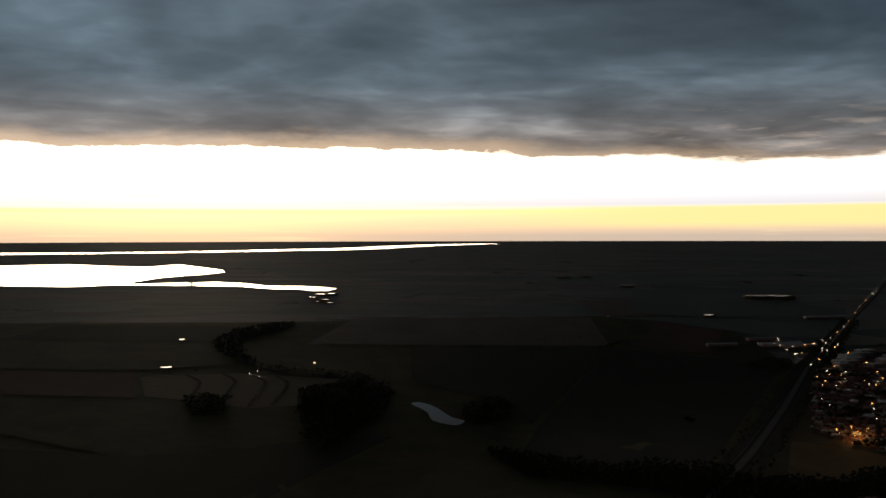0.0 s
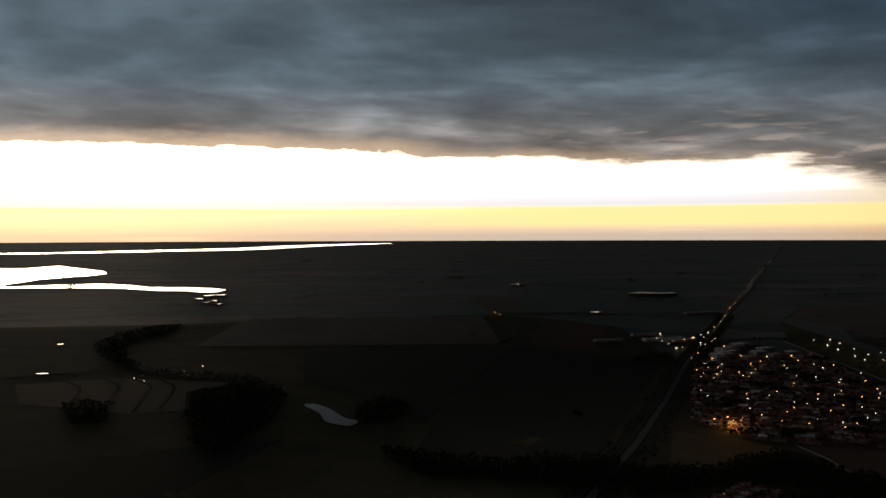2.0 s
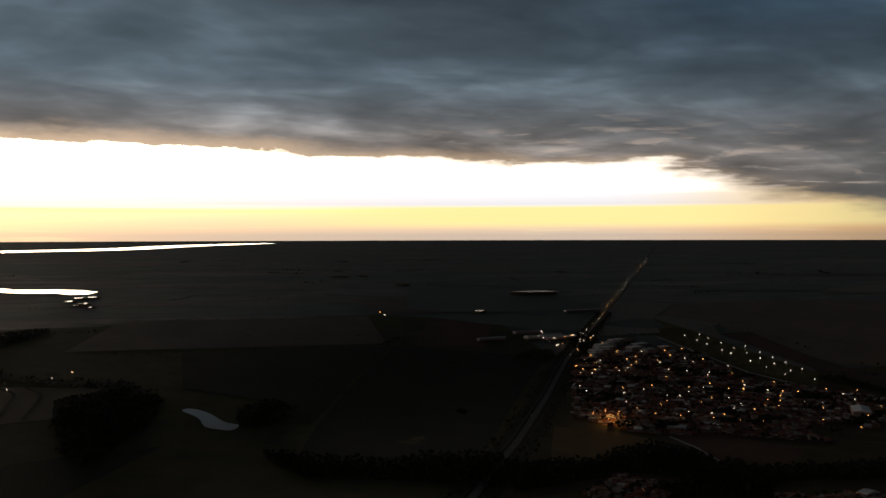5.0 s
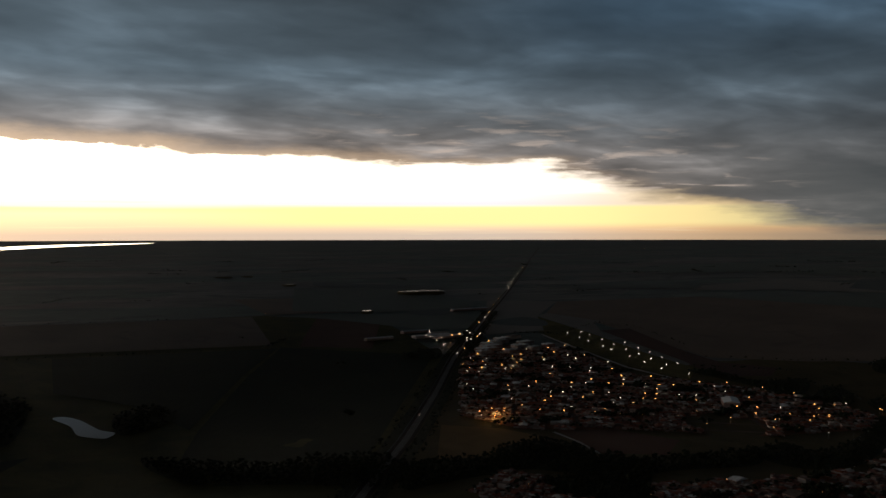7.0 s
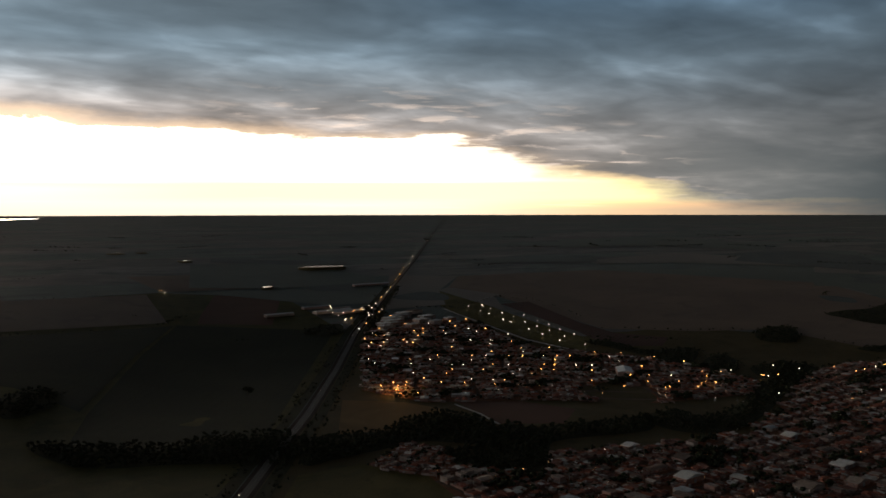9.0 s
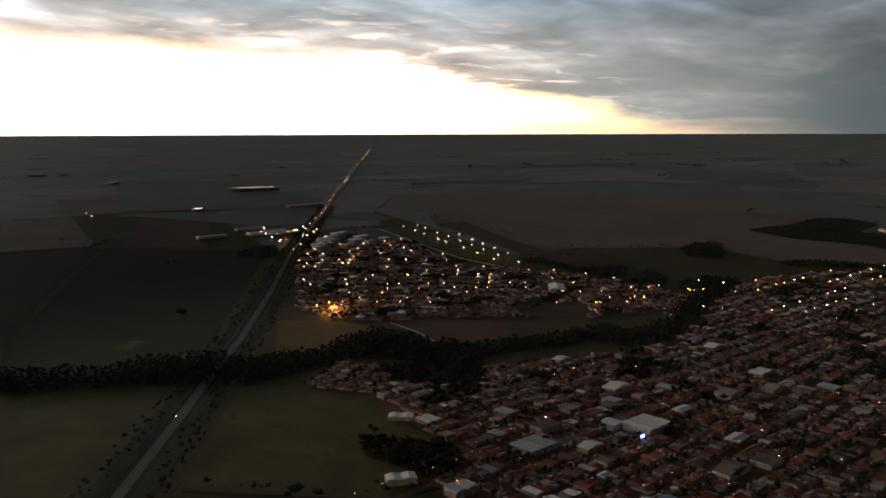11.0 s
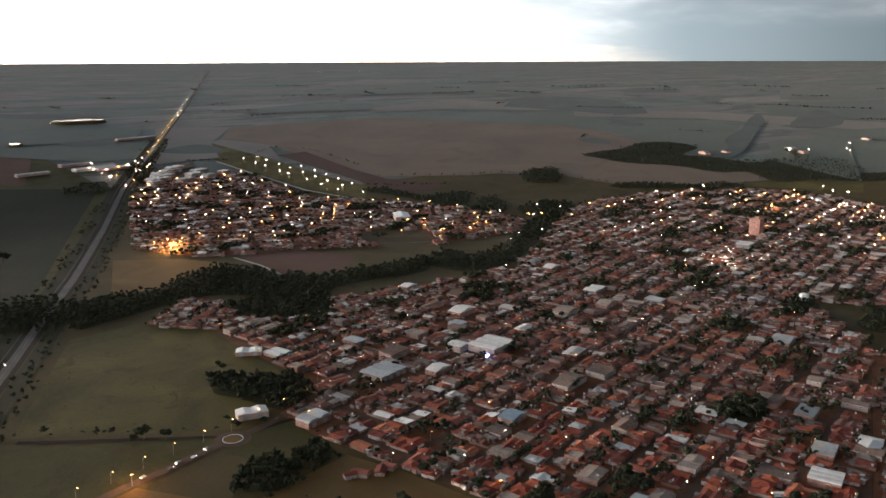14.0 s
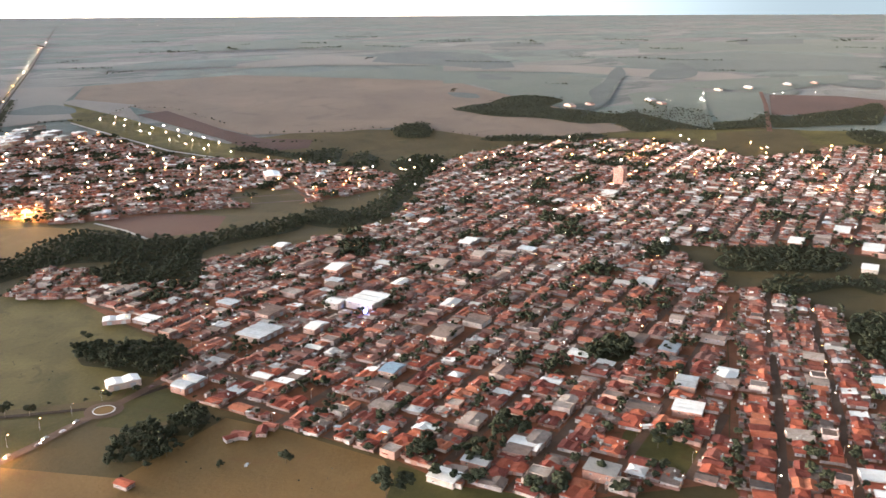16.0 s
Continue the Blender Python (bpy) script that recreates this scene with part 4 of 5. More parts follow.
def window_mesh(w=1.5, h=1.1):
    """Frame and pane facing -y, standing out of the wall."""
    fr = merge(box(-w / 2, w / 2, -0.07, 0.02, 0, 0.09), box(-w / 2, w / 2, -0.07, 0.02, h - 0.09, h), box(-w / 2, -w / 2 + 0.09, -0.07, 0.02, 0.09, h - 0.09), box(w / 2 - 0.09, w / 2, -0.07, 0.02, 0.09, h - 0.09))
    return mesh_of("window_frame", *fr, MAT["metal"]), mesh_of("pane", *box(-w / 2 + 0.09, w / 2 - 0.09, -0.03, 0.01, 0.09, h - 0.09), MAT["pane"])


WIN_FRAME, WIN_PANE = window_mesh()
DOOR = mesh_of("door", *box(-0.5, 0.5, -0.06, 0.02, 0, 2.1), MAT["wood"])


def add_window(parent, x, y, z, deg):
    w = part("window", WIN_FRAME, parent)
    w.matrix_local = pose(x, y, z, 0, 0, deg)
    part("pane", WIN_PANE, w)
    return w


def house_thing(kind, roof_mat, label):
    walls, roof, w, l, h = house_shapes(kind)
    ob = tagged(new("house"), label, "house", "houses of the town")
    part("wall", mesh_of("wall", *walls, MAT["plaster"]), ob)
    part("roof", mesh_of("roof", *roof, MAT[roof_mat]), ob)
    add_window(ob, -w / 4, -l / 2, 1.0, 0)
    add_window(ob, w / 2, -l / 4, 1.0, 90)
    add_window(ob, -w / 2, l / 5, 1.0, -90)
    if h > 5:
        add_window(ob, -w / 4, -l / 2, 4.0, 0)
        add_window(ob, w / 4, -l / 2, 4.0, 0)
    d = part("door", DOOR, ob)
    d.matrix_local = pose(w / 4, -l / 2, 0)
    return ob


def fast_mesh(name, verts, faces_flat, sizes, mats, index, smooth=False):
    """A large joined mesh from arrays."""
    me = bpy.data.meshes.new(name)
    me.vertices.add(len(verts))
    me.vertices.foreach_set("co", np.asarray(verts, dtype=np.float32).ravel())
    me.loops.add(len(faces_flat))
    me.loops.foreach_set("vertex_index", np.asarray(faces_flat, dtype=np.int32))
    me.polygons.add(len(sizes))
    sizes = np.asarray(sizes, dtype=np.int32)
    me.polygons.foreach_set("loop_start", np.concatenate([[0], np.cumsum(sizes)[:-1]]).astype(np.int32))
    for m in mats:
        me.materials.append(m)
    me.polygons.foreach_set("material_index", np.asarray(index, dtype=np.int32))
    me.polygons.foreach_set("use_smooth", [smooth] * len(sizes))
    me.update(calc_edges=True)
    me.validate()
    return me


class Joined:
    """Gathers many copies of small shapes into one mesh."""

    def __init__(self, mats):
        self.mats, self.v, self.f, self.n, self.m, self.count = mats, [], [], [], [], 0

    def add(self, shape, mat, x, y, z, deg=0.0, sx=1.0, sy=1.0, sz=1.0):
        v = np.asarray(shape[0], dtype=np.float64) * (sx, sy, sz)
        c, s = math.cos(radians(deg)), math.sin(radians(deg))
        w = np.empty_like(v)
        w[:, 0], w[:, 1], w[:, 2] = v[:, 0] * c - v[:, 1] * s + x, v[:, 0] * s + v[:, 1] * c + y, v[:, 2] + z
        self.v.append(w)
        for q in shape[1]:
            self.n.append(len(q))
        self.f.append(np.fromiter((i for q in shape[1] for i in q), dtype=np.int64) + self.count)
        self.m.append(np.full(len(shape[1]), mat))
        self.count += len(v)

    def build(self, name, label, category, smooth=False):
        if not self.v:
            return None
        me = fast_mesh(name, np.concatenate(self.v), np.concatenate(self.f), self.n, self.mats, np.concatenate(self.m), smooth)
        return tagged(new(name, me), label, category, kind="stuff")


# trees
def clump(rng, r):
    """A small uneven knot of leaves."""
    t = (1 + 5 ** 0.5) / 2
    v = np.array([(-1, t, 0), (1, t, 0), (-1, -t, 0), (1, -t, 0), (0, -1, t), (0, 1, t), (0, -1, -t), (0, 1, -t), (t, 0, -1), (t, 0, 1), (-t, 0, -1), (-t, 0, 1)]) / 1.9
    v = v * rng.uniform(0.6, 1.35, (12, 1)) * r * np.array([1, 1, 0.75])
    f = [(0, 11, 5), (0, 5, 1), (0, 1, 7), (0, 7, 10), (0, 10, 11), (1, 5, 9), (5, 11, 4), (11, 10, 2), (10, 7, 6), (7, 1, 8), (3, 9, 4), (3, 4, 2), (3, 2, 6), (3, 6, 8), (3, 8, 9), (4, 9, 5), (2, 4, 11), (6, 2, 10), (8, 6, 7), (9, 8, 1)]
    return v, f


def limb(a, b, r0, r1, n=5):
    a, b = Vector(a), Vector(b)
    d = (b - a).normalized()
    u = d.orthogonal().normalized()
    w = d.cross(u)
    v = [tuple(p + (u * math.cos(2 * math.pi * k / n) + w * math.sin(2 * math.pi * k / n)) * r) for p, r in ((a, r0), (b, r1)) for k in range(n)]
    return v, [(k, (k + 1) % n, n + (k + 1) % n, n + k) for k in range(n)]


def tree_shapes(seed, clumps, height=9.0, spread=4.2, size=1.0, limbs=True):
    """Trunk with limbs, and a crown of leaf knots with gaps."""
    rng = np.random.default_rng(seed)
    wood = [limb((0, 0, -0.2), (0.1, 0.05, height * (0.42 if limbs else 0.7)), 0.28, 0.14, 5 if limbs else 3)]
    knots = []
    lobes = [(rng.uniform(-0.55, 0.55) * spread, rng.uniform(-0.55, 0.55) * spread, height * rng.uniform(0.5, 0.82), spread * rng.uniform(0.4, 0.62)) for _ in range(5)]
    for lx, ly, lz, lr in lobes if limbs else []:
        wood.append(limb((0.1, 0.05, height * 0.38), (lx, ly, lz), 0.14, 0.05, 4))
    for i in range(clumps):
        lx, ly, lz, lr = lobes[i % 5]
        d = rng.normal(size=3)
        d /= np.linalg.norm(d)
        q = np.array([lx, ly, lz]) + d * lr * rng.uniform(0.3, 0.98) * np.array([1, 1, 0.75])
        v, f = clump(rng, size * rng.uniform(0.6, 1.15))
        knots.append((v + q, f))
    return merge(*wood), merge(*knots)


TREES = [tree_shapes(10 + i, 80, 8.5 + (i % 3), 3.9 + 0.4 * (i % 2), 1.2) for i in range(5)]
FAR_TREES = [tree_shapes(30 + i, 22, 9.0, 4.2, 1.5, False) for i in range(5)]
MID_TREES = [tree_shapes(90 + i, 56, 9.0, 4.4, 1.2) for i in range(5)]
YARD_TREES = [tree_shapes(50 + i, 12, 8.0, 3.6, 1.6, False) for i in range(5)]
TINY_TREES = [tree_shapes(70 + i, 8, 7.0, 4.4, 2.2, False) for i in range(5)]


def tree_thing(i):
    wood, leaves = TREES[i]
    ob = tagged(new("tree"), "broad dark green tree", "tree", "trees of the town")
    part("trunk", mesh_of("trunk", *wood, MAT["bark"]), ob)
    part("crown", mesh_of("crown", *leaves, MAT["leaf"]), ob)
    return ob


# lamps
POLE = merge(limb((0, 0, 0), (0, 0, 8.0), 0.11, 0.07, 6), limb((0, 0, 7.9), (1.7, 0, 8.35), 0.05, 0.04, 5))
HEAD = merge(box(1.45, 2.25, -0.2, 0.2, 8.28, 8.42))
GLOW = ([(x * 0.38 + 1.9, y * 0.36, z * 0.28 + 8.2) for x, y, z in [(1, 0, 0), (-1, 0, 0), (0, 1, 0), (0, -1, 0), (0, 0, 1), (0, 0, -1), (0.7, 0.7, 0), (-0.7, 0.7, 0), (0.7, -0.7, 0), (-0.7, -0.7, 0)]],
        [(0, 6, 4), (6, 2, 4), (2, 7, 4), (7, 1, 4), (1, 9, 4), (9, 3, 4), (3, 8, 4), (8, 0, 4), (6, 0, 5), (2, 6, 5), (7, 2, 5), (1, 7, 5), (9, 1, 5), (3, 9, 5), (8, 3, 5), (0, 8, 5)])


def lamp_thing(mat, label):
    ob = tagged(new("street_lamp"), label, "street lamp", "street lamps")
    part("pole", mesh_of("pole", *POLE, MAT["steel"]), ob)
    part("lamp_head", mesh_of("lamp_head", *HEAD, MAT["steel"]), ob)
    part("bulb", mesh_of("bulb", *GLOW, MAT[mat]), ob)
    return ob


def hall(name, label, cx, cy, deg, w, l, h, roof_mat, kind="gable", bays=1, wall_mat="plaster"):
    """A hall of one or more bays side by side, each with its own roof."""
    ob = tagged(new(name), label, "hall")
    X, Y, Z, k = stand(cx, cy)
    ob.matrix_world = pose(X, Y, Z, 0, 0, deg) @ Matrix.Diagonal((k, k, k, 1))
    part("wall", mesh_of("wall", *box(-w / 2, w / 2, -l / 2, l / 2, 0, h, False), MAT[wall_mat]), ob)
    bw = w / bays
    for i in range(bays):
        x = -w / 2 + bw * (i + 0.5)
        shape = barrel(bw - 0.6, l, h, bw * 0.16) if kind == "barrel" else (lean(bw - 0.7, l, h, h + 0.9, 0.3) if kind == "flat" else pitched(bw - 0.85, l, h, bw * 0.11, 0, 0.4, 0.12))
        r = part("roof", mesh_of("roof", *shape, MAT[roof_mat]), ob)
        r.location.x = x
        g = part("gate", mesh_of("gate", *box(-min(2.0, bw * 0.3), min(2.0, bw * 0.3), -0.08, 0.02, 0, min(3.6, h - 0.8)), MAT["grey_metal"]), ob)
        g.location = (x, -l / 2, 0)
    for k in range(max(2, int(l / 8))):
        add_window(ob, w / 2, -l / 2 + (k + 0.5) * l / max(2, int(l / 8)), h - 1.9, 90)
        add_window(ob, -w / 2, -l / 2 + (k + 0.5) * l / max(2, int(l / 8)), h - 1.9, -90)
    return ob

# ---- special buildings of the town ----
SPECIAL = []          # plan circles kept free of houses


def place_hall(name, label, cx, cy, deg, w, l, h, mat, kind="gable", bays=1):
    hall(name, label, cx, cy, deg, w, l, h, mat, kind, bays)
    SPECIAL.append((cx, cy, 0.47 * math.hypot(w, l)))


place_hall("factory_hall", "white works hall with ridged sheet roofs", 580, 540, 9, 36, 30, 7, "metal", "gable", 3)
place_hall("factory_hall", "smaller white works hall beside the yard", 556, 561, 9, 16, 16, 6, "metal", "gable", 1)
place_hall("warehouse", "white farm store with twin ridged roofs", 330, 562, -20, 24, 12, 5, "metal", "gable", 2)
place_hall("warehouse", "grey vaulted store beside the avenue", 358, 519, 9, 24, 14, 5, "grey_metal", "barrel", 2)
place_hall("sports_hall", "white vaulted hall near the grass square", 544, 206, 14, 19, 20, 5, "metal", "barrel", 3)
place_hall("warehouse", "grey sheet-roofed store behind the white hall", 584, 224, 14, 22, 15, 5, "grey_metal", "gable", 2)
place_hall("warehouse", "grey low hall among the houses", 640, 261, 9, 22, 14, 5, "grey_metal", "flat", 1)
place_hall("gymnasium", "pale blue-white hall with long sheet roof", 957, 1105, -35, 26, 46, 8, "metal", "gable", 1)
place_hall("works", "grey low works with several sheet roofs", 462, 560, 9, 34, 26, 5, "grey_metal", "gable", 4)
place_hall("works", "pale flat-roofed workshop beside grey works", 500, 590, 9, 26, 15, 6, "cement", "flat", 2)
place_hall("school", "long pale building with cement sheet roof", 560, 430, 9, 34, 15, 5, "cement", "gable", 1)
place_hall("warehouse", "store with a blue-grey metal sheet roof", 470, 415, 9, 20, 13, 5, "blue_metal", "gable", 1)
place_hall("market_hall", "white sheet-roofed market hall", 500, 530, 9, 22, 12, 5, "metal", "gable", 1)
place_hall("market_hall", "pale hall with ridged roof", 640, 640, 9, 30, 16, 6, "metal", "gable", 1)
place_hall("warehouse", "old pale brick warehouse with grey cement roofing", 720, 560, 9, 28, 18, 6, "cement", "gable", 1)
for x, y, w, l, mat in ((868, 1838, 60, 24, "metal"), (899, 1880, 60, 24, "metal"), (921, 1925, 56, 24, "metal"), (960, 1960, 50, 22, "grey_metal"), (987, 2000, 44, 20, "metal"), (969, 1862, 44, 22, "metal"),
                        (985, 1820, 34, 18, "grey_metal"), (1010, 1915, 46, 20, "metal"), (910, 1790, 40, 20, "grey_metal"), (1035, 2030, 40, 20, "cement"), (842, 1800, 36, 18, "metal"), (1040, 1850, 30, 18, "metal")):
    place_hall("store_shed", "%s roofed shed in a row of store sheds" % ("white" if mat == "metal" else "grey"), x, y, 20, w, l, 8, mat, "gable", 3 if w > 44 else 2)
for x, y, w, l, mat in ((850, 2150, 26, 110, "metal"), (884, 2120, 22, 90, "metal"), (842, 2260, 18, 80, "grey_metal"), (890, 2200, 18, 60, "cement"), (700, 2145, 16, 80, "metal"), (1278, 2858, 18, 150, "metal")):
    place_hall("long_barn", "long %s barn beside the highway" % ("pale" if mat == "metal" else "grey"), x, y, 100, w, l, 6, mat, "gable", 1)
for x, y, w, l, mat in ((2228, 1255, 40, 16, "cement"), (2300, 1228, 30, 14, "cement"), (2505, 1130, 36, 18, "grey_metal"), (2440, 1065, 30, 16, "cement"), (2975, 1093, 34, 10, "cement"), (3110, 1035, 38, 10, "grey_metal"), (3330, 965, 36, 10, "grey_metal"), (3456, 903, 30, 10, "cement")):
    place_hall("farm_shed", "far farm shed with a %s roof" % ("pale metal" if mat == "metal" else "grey sheet"), x, y, 60, w, l, 5, mat, "gable", 1)
place_hall("warehouse", "long pale store at the end of the hamlet", 405, 690, -35, 24, 12, 4, "metal", "gable", 2)
place_hall("villa", "white two-storey house with flat roofs", 431, 214, 12, 16, 20, 6, "concrete", "flat", 2)
place_hall("villa", "grey-roofed house by the field edge", 396, 282, 9, 11, 17, 4, "grey_metal", "gable", 1)

for x, y, w, l, mat in ((1054, 279, 34, 16, "metal"), (1084, 257, 30, 18, "cement"), (1145, 249, 36, 18, "metal"), (1074, 198, 40, 22, "metal"), (987, 183, 24, 16, "metal"), (1181, 211, 34, 20, "cement"), (687, 694, 24, 16, "cement"),
                        (867, 700, 26, 14, "metal"), (818, 594, 30, 16, "metal"), (778, 549, 26, 14, "cement"), (797, 353, 26, 18, "grey_metal"), (713, 285, 15, 12, "cement"), (668, 760, 20, 12, "metal"), (1180, 590, 30, 20, "metal")):
    word = {"metal": "white metal", "cement": "grey cement", "grey_metal": "grey metal"}[mat]
    place_hall("trade_hall", "large town hall with %s roof sheets" % word, x, y, 9, w, l, 4.5, mat, "gable", 2 if w > 28 else 1)


def tower_block(cx, cy, deg, w, l, floors):
    ob = tagged(new("apartment_tower"), "rose-coloured apartment tower with rows of windows", "tower")
    ob.matrix_world = pose(cx, cy, 0, 0, 0, deg)
    h = floors * 2.9
    part("wall", mesh_of("wall", *merge(box(-w / 2, -w / 6, -l / 2, l / 2, 0, h, False), box(-w / 6, w / 6, -l / 2 + 0.9, l / 2 - 0.9, 0, h, False), box(w / 6, w / 2, -l / 2, l / 2, 0, h, False)), MAT["rose"]), ob)
    part("roof", mesh_of("roof", *merge(box(-w / 2 - 0.2, w / 2 + 0.2, -l / 2 - 0.2, l / 2 + 0.2, h, h + 0.7), box(-3, 3, -2.5, 2.5, h + 0.7, h + 3.4)), MAT["plaster"]), ob)
    for k in range(floors):
        for u in (-0.41, -0.25, 0.25, 0.41):
            add_window(ob, u * w, -l / 2, k * 2.9 + 1.0, 0)
            add_window(ob, u * w, l / 2, k * 2.9 + 1.0, 180)
        for u in (-0.3, 0.0, 0.3):
            add_window(ob, -w / 2, u * l, k * 2.9 + 1.0, -90)
            add_window(ob, w / 2, u * l, k * 2.9 + 1.0, 90)


tower_block(1268, 618, 8, 20, 16, 9)
SPECIAL.append((1268, 618, 15))
tank = tagged(new("water_tower"), "white round tank with domed roof", "water tower")
tank.matrix_world = pose(960, 405, 0)
part("shaft", mesh_of("shaft", *limb((0, 0, 0), (0, 0, 6), 5.5, 5.5, 16), MAT["metal"]), tank)
dome = []
for k in range(5):
    a0, a1 = k * math.pi / 10, (k + 1) * math.pi / 10
    dome.append(limb((0, 0, 6 + 2.6 * math.sin(a0)), (0, 0, 6 + 2.6 * math.sin(a1)), 5.7 * math.cos(a0), max(5.7 * math.cos(a1), 0.05), 16))
part("dome", mesh_of("dome", *merge(*dome), MAT["metal"], smooth=True), tank)
SPECIAL.append((960, 405, 9))

# roundabout
ring = []
for k in range(40):
    a0, a1 = 2 * math.pi * k / 40, 2 * math.pi * (k + 1) / 40
    c0, s0, c1, s1 = math.cos(a0), math.sin(a0), math.cos(a1), math.sin(a1)
    r0, r1 = 7.1, 7.7
    v = [(c0 * r0, s0 * r0, 0.3), (c0 * r1, s0 * r1, 0.3), (c1 * r1, s1 * r1, 0.3), (c1 * r0, s1 * r0, 0.3), (c0 * r0, s0 * r0, 0.5), (c0 * r1, s0 * r1, 0.5), (c1 * r1, s1 * r1, 0.5), (c1 * r0, s1 * r0, 0.5)]
    ring.append((v, [(4, 5, 6, 7), (0, 4, 7, 3), (1, 2, 6, 5)]))
disc = [(ROUND[0] + 13.5 * math.cos(k * math.pi / 12), ROUND[1] + 13.5 * math.sin(k * math.pi / 12)) for k in range(24)]
patch("roundabout_road", disc, "asphalt", 0.42, "asphalt ring of the roundabout", "road")
patch("roundabout_island", [(ROUND[0] + (x - ROUND[0]) * 0.53, ROUND[1] + (y - ROUND[1]) * 0.53) for x, y in disc], "brown_grass", 0.45, "grass island of the roundabout", "ground")
kerb = new("roundabout_kerb", mesh_of("roundabout_kerb", *merge(*ring), MAT["metal"]))
kerb.location = (*ROUND, 0.13)
tagged(kerb, "white painted kerb ring of the roundabout", "kerb", kind="structure")
SPECIAL.append((*ROUND, 20))


# ---- streets, houses, lamps, yards ----
rng = random.Random(7)
lots, lamp_spots, yard_trees, streets = [], [], [], []
FREE = [f[1] for f in FIELDS if f[3].startswith(("bright", "grass square"))] + WOODS


def free(p, margin=0.0):
    if any(math.hypot(p[0] - x, p[1] - y) < r + margin for x, y, r in SPECIAL):
        return False
    return not any(inside(p, w) for w in FREE)


groups = random.Random(21)
for count, poly in ((165, MAIN), (60, SUBURB), (8, EAST)):
    left = count
    while left:
        p = (groups.uniform(min(q[0] for q in poly), max(q[0] for q in poly)), groups.uniform(min(q[1] for q in poly), max(q[1] for q in poly)))
        if not inside(p, poly):
            continue
        left -= 1
        r = groups.uniform(6, 18) * (1.25 if math.hypot(*p) > 900 else 0.85)
        SPECIAL.append((*p, r * 0.8))
        for _ in range(int(r * r / 13)):
            a, q = groups.uniform(0, 6.283), r * math.sqrt(groups.random())
            yard_trees.append((p[0] + math.cos(a) * q * 1.3, p[1] + math.sin(a) * q * 0.9, groups.uniform(0.55, 1.15)))
for _ in range(26):
    p = (groups.uniform(410, 900), groups.uniform(230, 780))
    w, l, mat = groups.uniform(11, 22), groups.uniform(12, 26), groups.choice(("metal", "cement", "cement", "grey_metal"))
    if inside(p, MAIN) and free(p, 9):
        tone = {"metal": "white", "cement": "dull grey cement", "grey_metal": "grey metal"}[mat]
        place_hall("workshop", "low workshop with a %s sheet roof" % tone, p[0], p[1], 9 + groups.choice((0, 90)), w, l, groups.uniform(3.2, 4.6), mat, groups.choice(("gable", "gable", "flat")), 1 if w < 15 else 2)

for name, poly, deg, pitch, block in DISTRICTS:
    c, s = math.cos(radians(deg)), math.sin(radians(deg))
    us = [x * c + y * s for x, y in poly]
    vs = [-x * s + y * c for x, y in poly]
    bend = 16.0 if name == "suburb" else 7.0

    def to(u, v):
        x, y = u * c - v * s, u * s + v * c
        k = noise.noise_vector((x / 210, y / 210, 1.7)) * bend
        return x + k.x, y + k.y
    street = 7.5
    v = min(vs) - rng.uniform(0, 10)
    if name == "east":
        v = (-507 * s + 88 * c) - pitch * 3
    row, usual = 0, pitch
    while v < max(vs):
        pitch = usual * rng.uniform(0.8, 1.14)
        # street along u at v
        run = []
        u = min(us)
        while u < max(us) + 12:
            p = to(u, v)
            if inside(p, poly) and not any(inside(p, w) for w in WOODS):
                run.append(p)
            else:
                if len(run) > 3:
                    streets.append(run)
                run = []
            u += 12
        for i in range(int((max(us) - min(us)) / 33)):
            p = to(min(us) + i * 33 + rng.uniform(-13, 13), v + 3.7)
            if inside(p, poly) and not any(inside(p, w) for w in WOODS) and rng.random() < (0.46 if name == "suburb" else 0.5):
                lamp_spots.append((*p, deg - 90, "amber" if rng.random() < 0.6 else "white"))
        # two rows of lots
        off = rng.uniform(0, block)
        depth = (pitch - street) / 2
        for side in (0, 1):
            u = min(us)
            while u < max(us):
                w = rng.uniform(8.4, 11.2)
                uc = u + w / 2
                u += w
                if (uc + off) % block < street + 2:
                    continue
                vc = v + street / 2 + (depth * (0.37 if side == 0 else 1.63)) + rng.uniform(-2.6, 2.6)
                p = to(uc, vc)
                if not inside(p, poly) or not free(p, 3):
                    continue
                lots.append((p[0], p[1], deg + (0 if side == 0 else 180), w, depth))
                if rng.random() < 0.85:
                    q = to(uc + rng.uniform(-3, 3), v + street / 2 + depth + rng.uniform(-5, 5))
                    yard_trees.append((*q, rng.uniform(0.4, 1.0)))
                if rng.random() < 0.10:
                    q = to(uc + rng.uniform(-3, 3), v + (street / 2 + 0.6) * (1 if side == 0 else -1) + (0 if side == 0 else pitch))
                    if inside(q, poly):
                        yard_trees.append((*q, rng.uniform(0.3, 0.6)))
        # cross streets
        k = math.floor((min(us) + off) / block)
        while k * block - off < max(us):
            uc = k * block - off + (street + 2) / 2
            a, b = to(uc, v + street / 2), to(uc, v + pitch - street / 2)
            if inside(a, poly) and inside(b, poly) and free(a) and free(b):
                streets.append([a, b])
            k += 1
        v += pitch
        row += 1

for run in streets:
    ribbon("street", run, 6.5, "asphalt", 0.33, "narrow asphalt town street", "street", 30)

KINDS = ["gable", "cross", "hip", "double", "lean", "storey", "small", "shed"]
WEIGHTS = [24, 21, 17, 15, 9, 4, 6, 4]
plan = []
